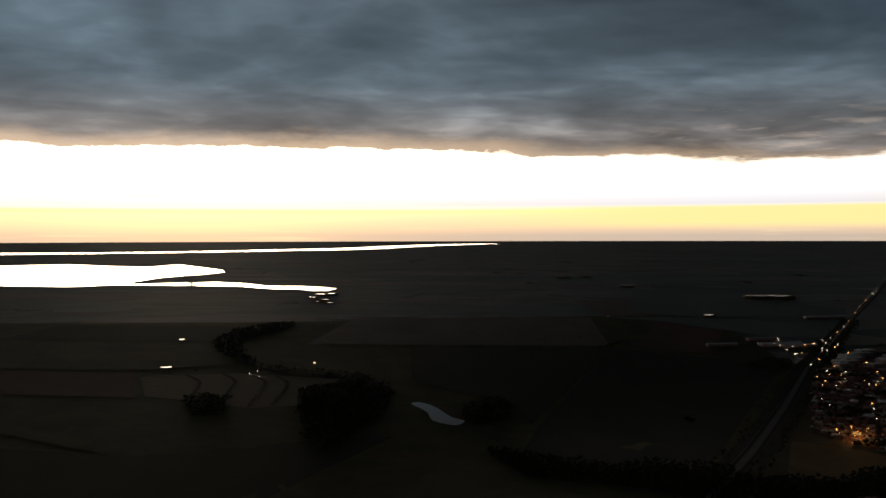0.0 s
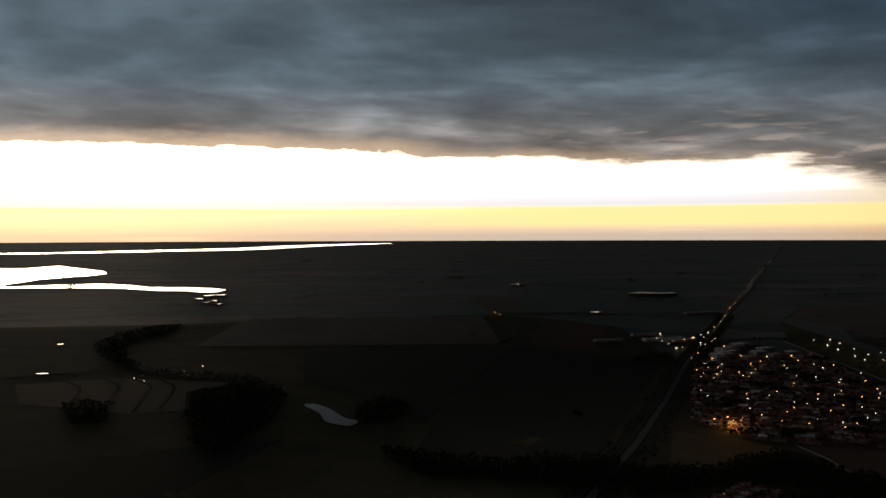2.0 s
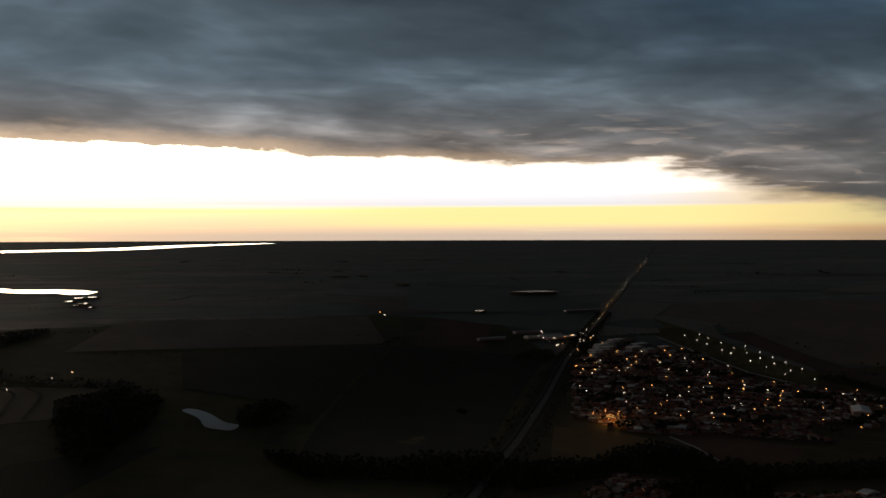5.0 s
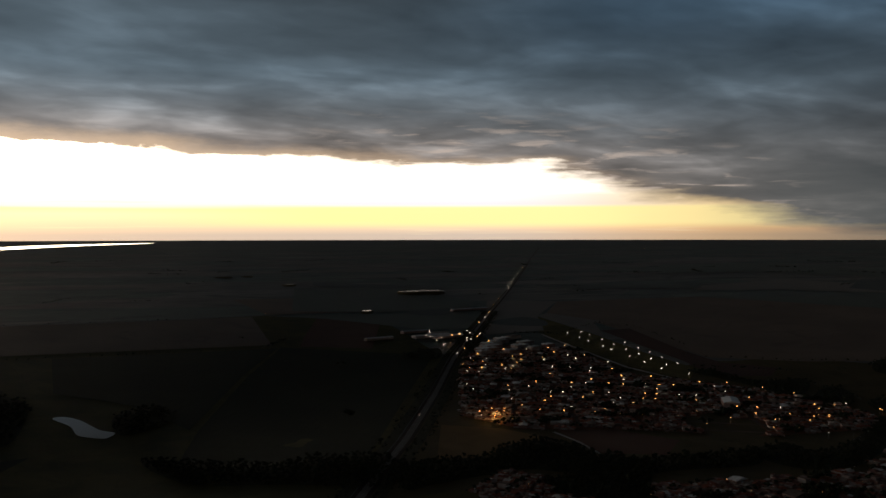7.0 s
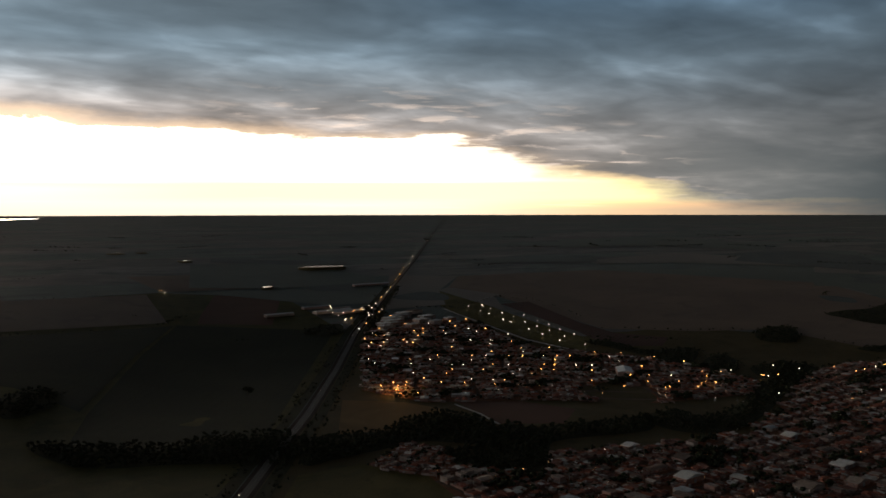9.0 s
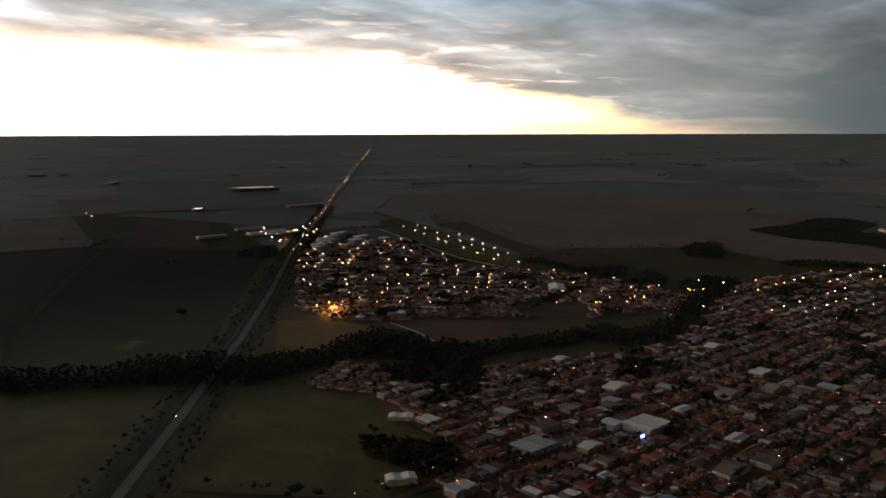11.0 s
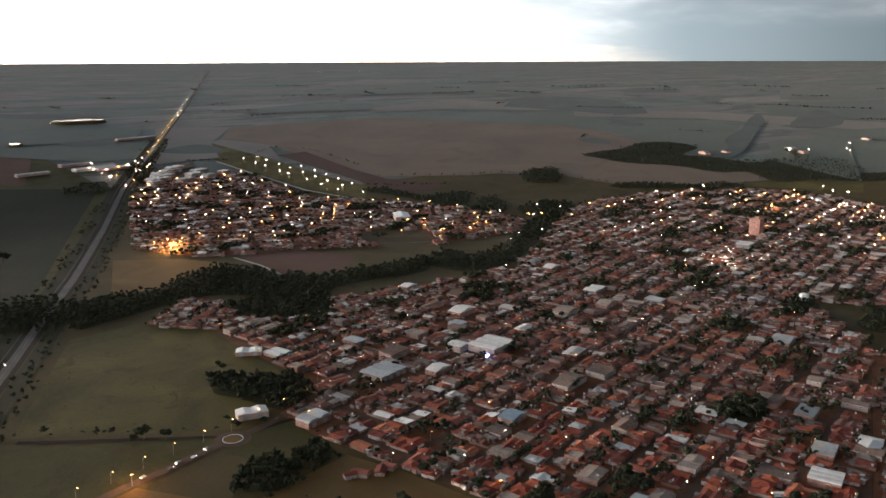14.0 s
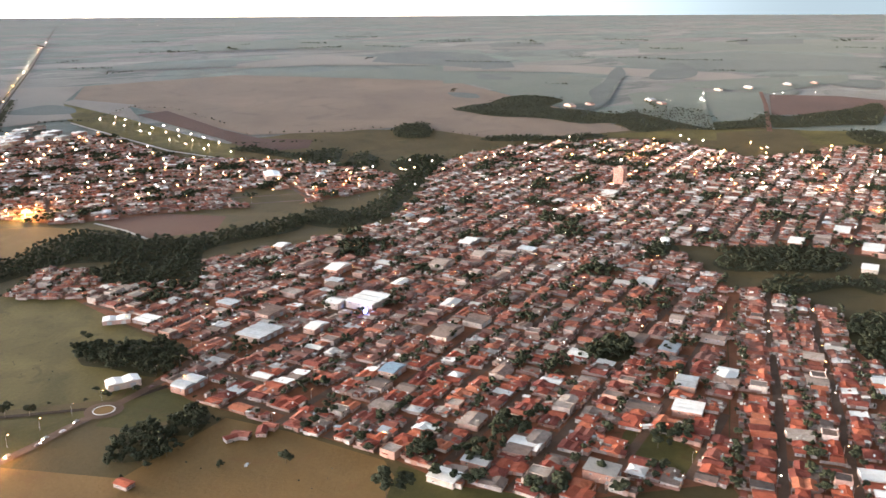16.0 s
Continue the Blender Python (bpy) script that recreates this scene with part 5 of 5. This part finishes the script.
for x, y, deg, w, depth in lots:
    if rng.random() < 0.05:
        continue
    kind = rng.choices(KINDS, WEIGHTS)[0]
    r = rng.random()
    if math.hypot(x, y) > 1050:
        r = min(r * 1.09, 0.999)
    roof = "tile" if r < 0.84 else ("cement" if r < 0.95 else "metal")
    if kind == "storey":
        roof = "cement"
    if kind == "shed":
        roof = "metal" if r < 0.45 else "cement"
    if kind == "lean":
        roof = "metal" if r < 0.4 else "cement"
    sx = min(1.4, (w - 0.1) / 7.4) * rng.uniform(0.93, 1.08)
    sy = min(1.3, (depth - 3.0) / 12.5) * rng.uniform(0.75, 1.1)
    plan.append((x, y, deg + rng.uniform(-5, 5) + (90 if kind in ("hip", "small", "shed") and rng.random() < 0.4 else 0), kind, roof, sx, sy, rng.uniform(0.80, 0.95)))
plan.sort(key=lambda q: math.hypot(q[0] - 60, q[1] + 40))
NEAR_HOUSES = 300
TEXT = {"tile": "single-storey house with reddish clay tile roof", "cement": "plastered house with grey cement sheet roof", "metal": "plain house with pale sheet metal roof"}
made = {}
for x, y, deg, kind, roof, sx, sy, sz in plan[:NEAR_HOUSES]:
    m = pose(x, y, 0.2, 0, 0, deg) @ Matrix.Diagonal((sx, sy, sz, 1))
    if (kind, roof) not in made:
        made[kind, roof] = house_thing(kind, roof, TEXT[roof])
        made[kind, roof].matrix_world = m
    else:
        first = made[kind, roof]
        old = first.scale.copy()
        first.scale = (1, 1, 1)
        copy_thing(first, m)
        first.scale = old
for x, y, deg, size in ((331, 427, 30, 1.10), (343, 420, -50, 1.00), (351, 421, 20, 0.90), (324, 429, 75, 0.80), (249, 434, 10, 1.00)):
    first = made["gable", "tile"]
    old = first.scale.copy()
    first.scale = (1, 1, 1)
    copy_thing(first, pose(x, y, 0.2, 0, 0, deg) @ Matrix.Diagonal((size, size, 0.9, 1)))
    first.scale = old
SHAPES = {k: house_shapes(k) for k in KINDS}
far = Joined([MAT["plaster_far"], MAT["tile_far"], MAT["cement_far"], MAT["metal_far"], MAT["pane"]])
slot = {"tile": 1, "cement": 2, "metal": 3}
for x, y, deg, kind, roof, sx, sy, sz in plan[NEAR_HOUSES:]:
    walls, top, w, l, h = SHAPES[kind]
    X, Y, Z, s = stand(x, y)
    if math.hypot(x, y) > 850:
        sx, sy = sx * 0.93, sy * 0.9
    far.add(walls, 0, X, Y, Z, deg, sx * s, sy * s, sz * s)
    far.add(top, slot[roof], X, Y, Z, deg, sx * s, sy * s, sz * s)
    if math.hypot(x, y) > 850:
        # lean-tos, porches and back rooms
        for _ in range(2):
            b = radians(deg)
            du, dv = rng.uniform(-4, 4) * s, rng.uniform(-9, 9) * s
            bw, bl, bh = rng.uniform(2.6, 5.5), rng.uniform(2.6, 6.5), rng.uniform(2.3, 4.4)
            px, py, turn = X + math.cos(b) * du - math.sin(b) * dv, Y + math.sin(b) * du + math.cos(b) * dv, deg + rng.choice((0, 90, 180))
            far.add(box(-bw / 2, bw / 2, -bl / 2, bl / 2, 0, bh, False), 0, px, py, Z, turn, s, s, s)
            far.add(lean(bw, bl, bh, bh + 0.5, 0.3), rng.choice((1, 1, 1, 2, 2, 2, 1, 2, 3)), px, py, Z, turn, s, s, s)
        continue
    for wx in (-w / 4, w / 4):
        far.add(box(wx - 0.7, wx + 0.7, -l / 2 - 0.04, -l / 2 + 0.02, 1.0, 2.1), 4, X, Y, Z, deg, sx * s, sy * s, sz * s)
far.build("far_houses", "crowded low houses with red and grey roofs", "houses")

# yard walls and back sheds
yards = Joined([MAT["plaster_far"], MAT["cement_far"], MAT["tile_far"]])
for x, y, deg, w, depth in lots:
    X, Y, Z, s = stand(x, y)
    if rng.random() < 0.75:
        yards.add(box(-w / 2 + 0.02, -w / 2 + 0.17, -depth * 0.37, depth * 0.62, 0.1, rng.uniform(1.8, 2.4)), 0, X, Y, Z, deg, s, s, s)
    if rng.random() < 0.5:
        yards.add(box(-w / 2 + 0.2, w / 2 - 0.05, -depth * 0.37, -depth * 0.37 + 0.15, 0.1, rng.uniform(1.2, 2.2)), 0, X, Y, Z, deg, s, s, s)
    if rng.random() < 0.85:
        dx, h = rng.uniform(-2, 2), rng.uniform(2.2, 2.7)
        a = radians(deg)
        px, py = X - math.sin(a) * depth * 0.50 * s + math.cos(a) * dx * s, Y + math.cos(a) * depth * 0.50 * s + math.sin(a) * dx * s
        bw, bl = rng.uniform(3.2, 7.5), rng.uniform(3.0, 5.4)
        yards.add(box(-bw / 2, bw / 2, -bl / 2, bl / 2, 0.1, h, False), 0, px, py, Z, deg, s, s, s)
        yards.add(lean(bw, bl, h, h + 0.4, 0.25), 1 if rng.random() < 0.4 else 2, px, py, Z, deg, s, s, s)
sheds = []
clutter = Joined([MAT["plaster_far"], MAT["cement_far"], MAT["tile_far"], MAT["metal_far"]])
crng = random.Random(5)
for x, y, deg, w, depth in lots:
    D = math.hypot(x, y)
    if D > 1000:
        continue
    X, Y, Z, s = stand(x, y)
    a = radians(deg)
    for _ in range(5 if D < 800 else 3):
        du, dv = crng.uniform(-0.46, 0.46) * w, crng.uniform(-0.42, 0.62) * depth
        px, py = X + (math.cos(a) * du - math.sin(a) * dv) * s, Y + (math.sin(a) * du + math.cos(a) * dv) * s
        bw, bl, kind, turn = crng.uniform(1.6, 4.2), crng.uniform(1.8, 5.2), crng.random(), deg + crng.choice((0, 90, 180, 270)) + crng.uniform(-4, 4)
        if kind < 0.62:            # porch, lean-to or wash house
            h = crng.uniform(2.2, 3.3)
            top, cover = h + crng.uniform(0.2, 0.7), crng.choice((1, 1, 2, 2, 2, 2, 3))
            if D < 570:
                sheds.append((px, py, Z, turn, bw, bl, h, top, cover))
                continue
            clutter.add(box(-bw / 2, bw / 2, -bl / 2, bl / 2, 0.05, h, False), 0, px, py, Z, turn, s, s, s)
            clutter.add(lean(bw, bl, h, top, 0.25), cover, px, py, Z, turn, s, s, s)
        elif kind < 0.86:          # paved yard
            clutter.add(box(-bw / 2, bw / 2, -bl / 2, bl / 2, 0.02, 0.16 + 0.1 * kind, False), crng.choice((0, 1, 1)), px, py, Z, turn, s, s, s)
        else:                      # water tank on its stand
            r, h = crng.uniform(0.5, 0.8), crng.uniform(4.0, 5.2)
            clutter.add(merge(limb((0, 0, 0), (0, 0, h - 1.1), 0.25, 0.25, 4), limb((0, 0, h - 1.1), (0, 0, h), r, r, 8), ([(r * math.cos(k * math.pi / 4), r * math.sin(k * math.pi / 4), h) for k in range(8)], [tuple(range(8))])), 3, px, py, Z, turn, s, s, s)
for x, y, z, turn, bw, bl, h, top, cover in sheds[:300]:
    word = ("", "grey cement sheet", "red clay tile", "pale metal sheet")[cover]
    ob = tagged(new("shed"), "small plastered yard shed with %s roof" % word, "shed", "sheds in the yards")
    ob.matrix_world = pose(x, y, z, 0, 0, turn)
    part("wall", mesh_of("wall", *box(-bw / 2, bw / 2, -bl / 2, bl / 2, 0.0, h, False), MAT["plaster"]), ob)
    part("roof", mesh_of("roof", *lean(bw, bl, h, top, 0.25), MAT[("", "cement", "tile", "grey_metal")[cover]]), ob)
clutter.build("yard_clutter", "porches, paved yards and small water tanks", "yards")
yards.build("yard_walls", "pale yard walls and small back sheds", "walls")

# ---- trees ----
lone = [(326, 378, 1.1), (297, 406, 0.6), (341, 312, 1.7), (347, 299, 1.5), (334, 302, 1.3), (398, 224, 1.5), (388, 236, 1.4), (382, 315, 1.2), (378, 305, 1.0), (367, 292, 1.2), (557, 423, 1.1), (621, 306, 1.4), (624, 291, 1.3), (538, 385, 1.0), (390, 400, 1.0), (365, 668, 0.9), (367, 680, 0.7), (250, 580, 1.4), (262, 570, 1.0),
        (240, 575, 1.1), (310, 552, 0.9), (330, 545, 0.7), (358, 1244, 2.0), (420, 196, 1.2), (432, 215, 1.0), (366, 345, 0.9), (372, 282, 1.0), (380, 268, 1.3)]
near_trees = [(x, y, s) for x, y, s in yard_trees if math.hypot(x, y) < 900]
near_trees.sort(key=lambda q: math.hypot(q[0], q[1]))
near_trees = lone + near_trees[:200]
rest = [q for q in yard_trees if q not in set(near_trees)]
templates = []
for i, (x, y, s) in enumerate(near_trees):
    m = pose(x, y, 0.2, 0, 0, rng.uniform(0, 360)) @ Matrix.Diagonal((s, s, s * rng.uniform(0.85, 1.1), 1))
    if i < 5:
        t = tree_thing(i)
        t.matrix_world = m
        templates.append(t)
    else:
        t = templates[i % 5]
        old = t.scale.copy()
        t.scale = (1, 1, 1)
        copy_thing(t, m)
        t.scale = old


def grove(points, name, label, mesh_set):
    j = Joined([MAT["bark"], MAT["leaf"]])
    for x, y, s in points:
        X, Y, Z, k = stand(x, y)
        wood, leaves = mesh_set[rng.randrange(5)]
        a, h = rng.uniform(0, 360), rng.uniform(0.7, 1.1)
        j.add(wood, 0, X, Y, Z, a, s * k, s * k, s * k * h)
        j.add(leaves, 1, X, Y, Z, a, s * k, s * k, s * k * h)
    j.build(name, label, "trees", True)


grove([q for q in rest if math.hypot(q[0], q[1]) < 850], "town_trees", "dark trees in the yards of the town", YARD_TREES)
grove([q for q in rest if math.hypot(q[0], q[1]) >= 850], "far_town_trees", "dark trees among the far houses", TINY_TREES)
for corners in WOODS:
    pts = smooth_line(corners)
    xs, ys = [p[0] for p in pts], [p[1] for p in pts]
    D = math.hypot(sum(xs) / len(xs), sum(ys) / len(ys))
    gap = 4.4 + max(0, D - 500) / 270
    spots = []
    x = min(xs) - 2 * gap
    while x < max(xs) + 2 * gap:
        y = min(ys) - 2 * gap
        while y < max(ys) + 2 * gap:
            p = (x + rng.uniform(-0.5, 0.5) * gap, y + rng.uniform(-0.5, 0.5) * gap)
            w = noise.noise_vector((p[0] * 0.02, p[1] * 0.02, 3.3)) * gap * 2.4 + noise.noise_vector((p[0] * 0.07, p[1] * 0.07, 8.1)) * gap * 1.2
            if inside((p[0] + w.x, p[1] + w.y), pts) and rng.random() < (0.97 if D < 1350 else (0.8 if D < 2600 else 0.45)) + (0.3 if D < 1350 else 0.9) * noise.noise((p[0] / gap / 5, p[1] / gap / 5, 2.2)):
                spots.append((*p, rng.uniform(0.42, 0.85) * (1.2 if D < 760 else (1.0 if D < 2300 else 0.75))))
            y += gap
        x += gap
    if D > 2600:
        continue
    grove(spots, "wood", "dense dark green wood", MID_TREES if D < 760 else (FAR_TREES if D < 1350 else TINY_TREES))
# trees along the highway and hedges between fields
line = []
for (x0, y0), (x1, y1) in zip(HIGHWAY[1:9], HIGHWAY[2:9]):
    n = int(math.hypot(x1 - x0, y1 - y0) / 6)
    d = Vector((x1 - x0, y1 - y0)).normalized()
    for i in range(n):
        for side, prob in ((-1, 0.5), (1, 0.42)):
            if noise.noise((x0 * 0.01 + i * 0.07, side * 3.1, 0.5)) + prob > 0.36:
                t = i / n
                o = side * rng.uniform(14, 36)
                line.append((x0 + (x1 - x0) * t - d.y * o, y0 + (y1 - y0) * t + d.x * o, rng.uniform(0.35, 0.8)))
grove(line, "roadside_trees", "dark scrub and trees along the highway", YARD_TREES)
HEDGES = [((181, 655), (310, 548)), ((300, 560), (345, 575)), ((1282, 1554), (1438, 1420)), ((1438, 1420), (1609, 1357)), ((1200, 2080), (1444, 2276)), ((1444, 2276), (1504, 2142)), ((1504, 2142), (1369, 1743)),
          ((1609, 1357), (1564, 1090)), ((1240, 980), (1667, 985)), ((1667, 985), (1990, 745)), ((300, 2080), (-350, 2120)), ((-350, 2900), (500, 2900)), ((250, 440), (345, 462)), ((-630, 1760), (-180, 1700))]
hedge = []
for a, b in HEDGES:
    n = int(math.hypot(a[0] - b[0], a[1] - b[1]) / (6 if math.hypot(*a) < 800 else 15))
    for i in range(n):
        if rng.random() < 0.5:
            t = i / n
            hedge.append((a[0] + (b[0] - a[0]) * t + rng.uniform(-4, 4), a[1] + (b[1] - a[1]) * t + rng.uniform(-4, 4), rng.uniform(0.3, 0.8)))
grove(hedge, "hedges", "uneven rows of trees between the fields", FAR_TREES)
copse = []
for _ in range(80):
    D, a = rng.uniform(1700, 9500), radians(rng.uniform(-88, 34))
    cx, cy, th, n = -math.sin(a) * D, math.cos(a) * D, rng.uniform(0, math.pi), rng.randrange(3, 26)
    if any(inside((cx, cy), q) for q in (MAIN, SUBURB, LAKE)):
        continue
    big = max(0.9, D / 3800)
    for i in range(n):
        copse.append((cx + math.cos(th) * i * 12 * big + rng.uniform(-9, 9) * big, cy + math.sin(th) * i * 12 * big + rng.uniform(-9, 9) * big, rng.uniform(0.5, 1.1) * big))
grove(copse, "far_copses", "scattered far copses and tree rows", TINY_TREES)
scrub = []
for _ in range(90):
    x, y = rng.uniform(190, 400), rng.uniform(300, 800)
    if any(inside((x, y), FIELDS[k][1]) for k in (5, 7)):
        scrub.append((x, y, rng.uniform(0.08, 0.22)))
grove(scrub, "pasture_scrub", "low bushes scattered over the pasture", FAR_TREES)

# ---- lamps ----
for i in range(16):
    lamp_spots.append((548 + rng.uniform(-8, 40), 1115 + i * 6, rng.uniform(0, 360), "amber"))
for i in range(30):
    lamp_spots.append((rng.uniform(1005, 1125), rng.uniform(515, 605), rng.uniform(0, 360), "white"))
for i in range(-4, 12):
    x0, y0 = 130 + i * 25, 505 + i * 6
    lamp_spots.append((x0, y0 + 8 - max(0, i - 5) * 2.5, 20, "amber"))
for row in range(5):
    for k in range(9):
        t, q = (k + rng.uniform(-0.2, 0.2)) / 9, row / 4
        x = 1034 + (1250 - 1034) * t * 0.9 + q * (140 + 60 * t)
        y = 1330 + 800 * t + q * (90 - 60 * t)
        if inside((x, y), FIELDS[10][1]):
            lamp_spots.append((x, y, rng.uniform(0, 360), "white"))
for i in range(26):
    lamp_spots.append((rng.uniform(790, 1000), rng.uniform(1800, 2260), rng.uniform(0, 360), rng.choice(("white", "white", "amber"))))
# highway lights, car headlights among them, built as lamp posts with enlarged bulbs
t = 1690.0
while t < 9500:
    f = (t - 1690) / (8390 - 1777)
    x, y = 758 + (4495 - 758) * max(f, 0), 1777 + t - 1690
    lamp_spots.append((x + rng.uniform(-9, 9), y, 30, "road" if rng.random() < 0.75 else "amber"))
    t += rng.uniform(90, 260) * max(1.0, t / 2300)
for i in range(9):
    a = rng.random()
    lamp_spots.append((2250 + 750 * a + rng.uniform(-60, 60), 1180 - 300 * a + rng.uniform(-160, 130), 0, "white"))
for cx, cy, n, sp in ((10501, 21215, 9, 900), (10184, 18292, 5, 900), (10078, 15765, 5, 800), (9647, 13133, 8, 500), (-330, 1690, 3, 60), (-270, 1783, 3, 40), (560, 2900, 2, 60), (980, 900, 10, 70), (1160, 960, 8, 60), (1650, 640, 25, 150), (1500, 420, 25, 140)):
    for _ in range(n):
        lamp_spots.append((cx + rng.uniform(-sp, sp), cy + rng.uniform(-sp, sp), 0, "white" if rng.random() < 0.7 else "amber"))
lamp_spots.sort(key=lambda q: math.hypot(q[0] - 60, q[1] + 40))
# point lights added where lamp light pools on the ground
for x, y, watt, colour in ((556, 1150, 5200, (1.0, 0.5, 0.12)), (572, 1176, 5200, (1.0, 0.5, 0.12)), (1065, 560, 1800, (1.0, 0.82, 0.6)), (1490, 700, 1600, (1.0, 0.55, 0.18)), (214, 519, 900, (1.0, 0.48, 0.14)), (1286, 236, 1500, (1.0, 0.5, 0.15)), (1380, 335, 1200, (1.0, 0.52, 0.16))):
    X, Y, Z, k = stand(x, y)
    pool_light = new("added_lamp_light", bpy.data.lights.new("added_lamp_light", "POINT"))
    pool_light.location = (X, Y, Z + 10 * k)
    pool_light.data.energy, pool_light.data.color, pool_light.data.shadow_soft_size = watt, colour, 0.6
    tagged(pool_light, "added point light where lamps brighten the ground", "lamp", kind="structure")
    lamp_spots.append((x, y, 0, "white" if colour[1] > 0.7 else "amber"))
lamp_of = {}
for x, y, deg, colour in lamp_spots[:250]:
    m = pose(x, y, 0.25, 0, 0, deg)
    if colour not in lamp_of:
        lamp_of[colour] = lamp_thing(colour, "tall street lamp with %s light" % ("amber" if colour == "amber" else "pale warm"))
        lamp_of[colour].matrix_world = m
    else:
        copy_thing(lamp_of[colour], m)
FAR_GLOW = ([((x - 1.9) * 1.55, y * 1.55, (z - 8.2) * 1.6) for x, y, z in GLOW[0]], GLOW[1])
far_lamps = Joined([MAT["steel"], MAT["amber"], MAT["white"]])
for x, y, deg, colour in lamp_spots[250:]:
    X, Y, Z, s = stand(x, y)
    k = s * (min(2.2, max(0.85, math.hypot(x, y) / 1000)) if colour != "road" else min(2.4, math.hypot(x, y) / 1100))
    far_lamps.add(POLE, 0, X, Y, Z, deg, s, s, s)
    far_lamps.add(FAR_GLOW, 1 if colour == "amber" else 2, X, Y, Z + 8.2 * s, deg, k, k, k)
far_lamps.build("far_street_lamps", "far street lamps and highway lights, amber and white", "street lamps")


# ---- vehicles ----
def car_thing(name, x, y, deg, label, length=4.3, width=1.75, height=1.45, lights=True):
    ob = tagged(new(name), label, name)
    ob.matrix_world = pose(x, y, 0.385, 0, 0, deg)
    bm = bmesh.new()
    prof = [(-0.5, 0.3), (-0.5, 0.62), (-0.42, 0.68), (-0.28, 1.0), (0.12, 1.0), (0.26, 0.66), (0.48, 0.56), (0.5, 0.3)]
    a = [bm.verts.new((px * length, -width / 2 * (0.86 if pz > 0.9 else 1), pz * height)) for px, pz in prof]
    b = [bm.verts.new((px * length, width / 2 * (0.86 if pz > 0.9 else 1), pz * height)) for px, pz in prof]
    n = len(prof)
    bm.faces.new(a)
    bm.faces.new(b[::-1])
    for i in range(n):
        bm.faces.new((a[i], b[i], b[(i + 1) % n], a[(i + 1) % n]))
    bmesh.ops.recalc_face_normals(bm, faces=bm.faces)
    me = bpy.data.meshes.new("body")
    bm.to_mesh(me)
    bm.free()
    me.materials.append(MAT["paint"])
    part("body", me, ob)
    wheel = mesh_of("wheel", *limb((0, -0.11, 0.32), (0, 0.11, 0.32), 0.32, 0.32, 12), MAT["rubber"])
    for sx in (-0.31, 0.31):
        for sy in (-1, 1):
            part("wheel", wheel, ob).location = (sx * length, sy * (width / 2 - 0.1), 0)
    if lights:
        head = mesh_of("headlight", *box(-0.06, 0.1, -0.2, 0.2, 0.52, 0.74), MAT["beam"])
        for sy in (-0.6, 0.6):
            part("headlight", head, ob, "lit headlight").location = (length / 2, sy, 0)
    return ob


road_deg = math.degrees(math.atan2(HIGHWAY[3][1] - HIGHWAY[2][1], HIGHWAY[3][0] - HIGHWAY[2][0]))
for x, y, flip in ((230.5, 819, 180), (82, 565, 180), (292, 912, 0), (470, 1235, 180), (640, 1555, 180)):
    car_thing("car", x + (1.8 if flip == 0 else -1.8), y, road_deg + flip, "car with lit headlights on the highway")
for x, y, flip in ((243, 523.5, 0), (251, 528.5, 180), (263, 528.5, 0), (276, 534.5, 180), (224, 524.5, 180), (341, 542.5, 0), (372, 555.5, 180)):
    car_thing("car", x, y, 14 + flip, "car with lit headlights on the access road")
car_thing("car", 309, 395, 30, "pale car standing on the dry field", 4.6, 1.8, 1.5, False)
truck = tagged(new("truck"), "white box truck parked beside the grass square", "truck")
truck.matrix_world = pose(504, 218, 0.31, 0, 0, -45)
part("cargo_box", mesh_of("cargo_box", *box(-4.6, 2.4, -1.2, 1.2, 0.9, 3.5), MAT["metal"]), truck)
part("cab", mesh_of("cab", *box(2.6, 4.5, -1.1, 1.1, 0.6, 2.7), MAT["metal"]), truck)
big_wheel = mesh_of("wheel", *limb((0, -0.15, 0.48), (0, 0.15, 0.48), 0.48, 0.48, 12), MAT["rubber"])
for wx in (-3.4, -2.2, 3.3):
    for wy in (-1.0, 1.0):
        part("wheel", big_wheel, truck).location = (wx, wy, 0)
sign = tagged(new("lit_sign"), "glowing blue sign panel at the works gate", "sign")
sign.matrix_world = pose(553, 520, 0, 0, 0, 9)
part("post", mesh_of("post", *limb((0, 0, 0), (0, 0, 4.2), 0.12, 0.12, 6), MAT["steel"]), sign)
part("panel", mesh_of("panel", *box(-2.4, 2.4, -0.12, 0.12, 4.2, 6.4), MAT["blue"]), sign)
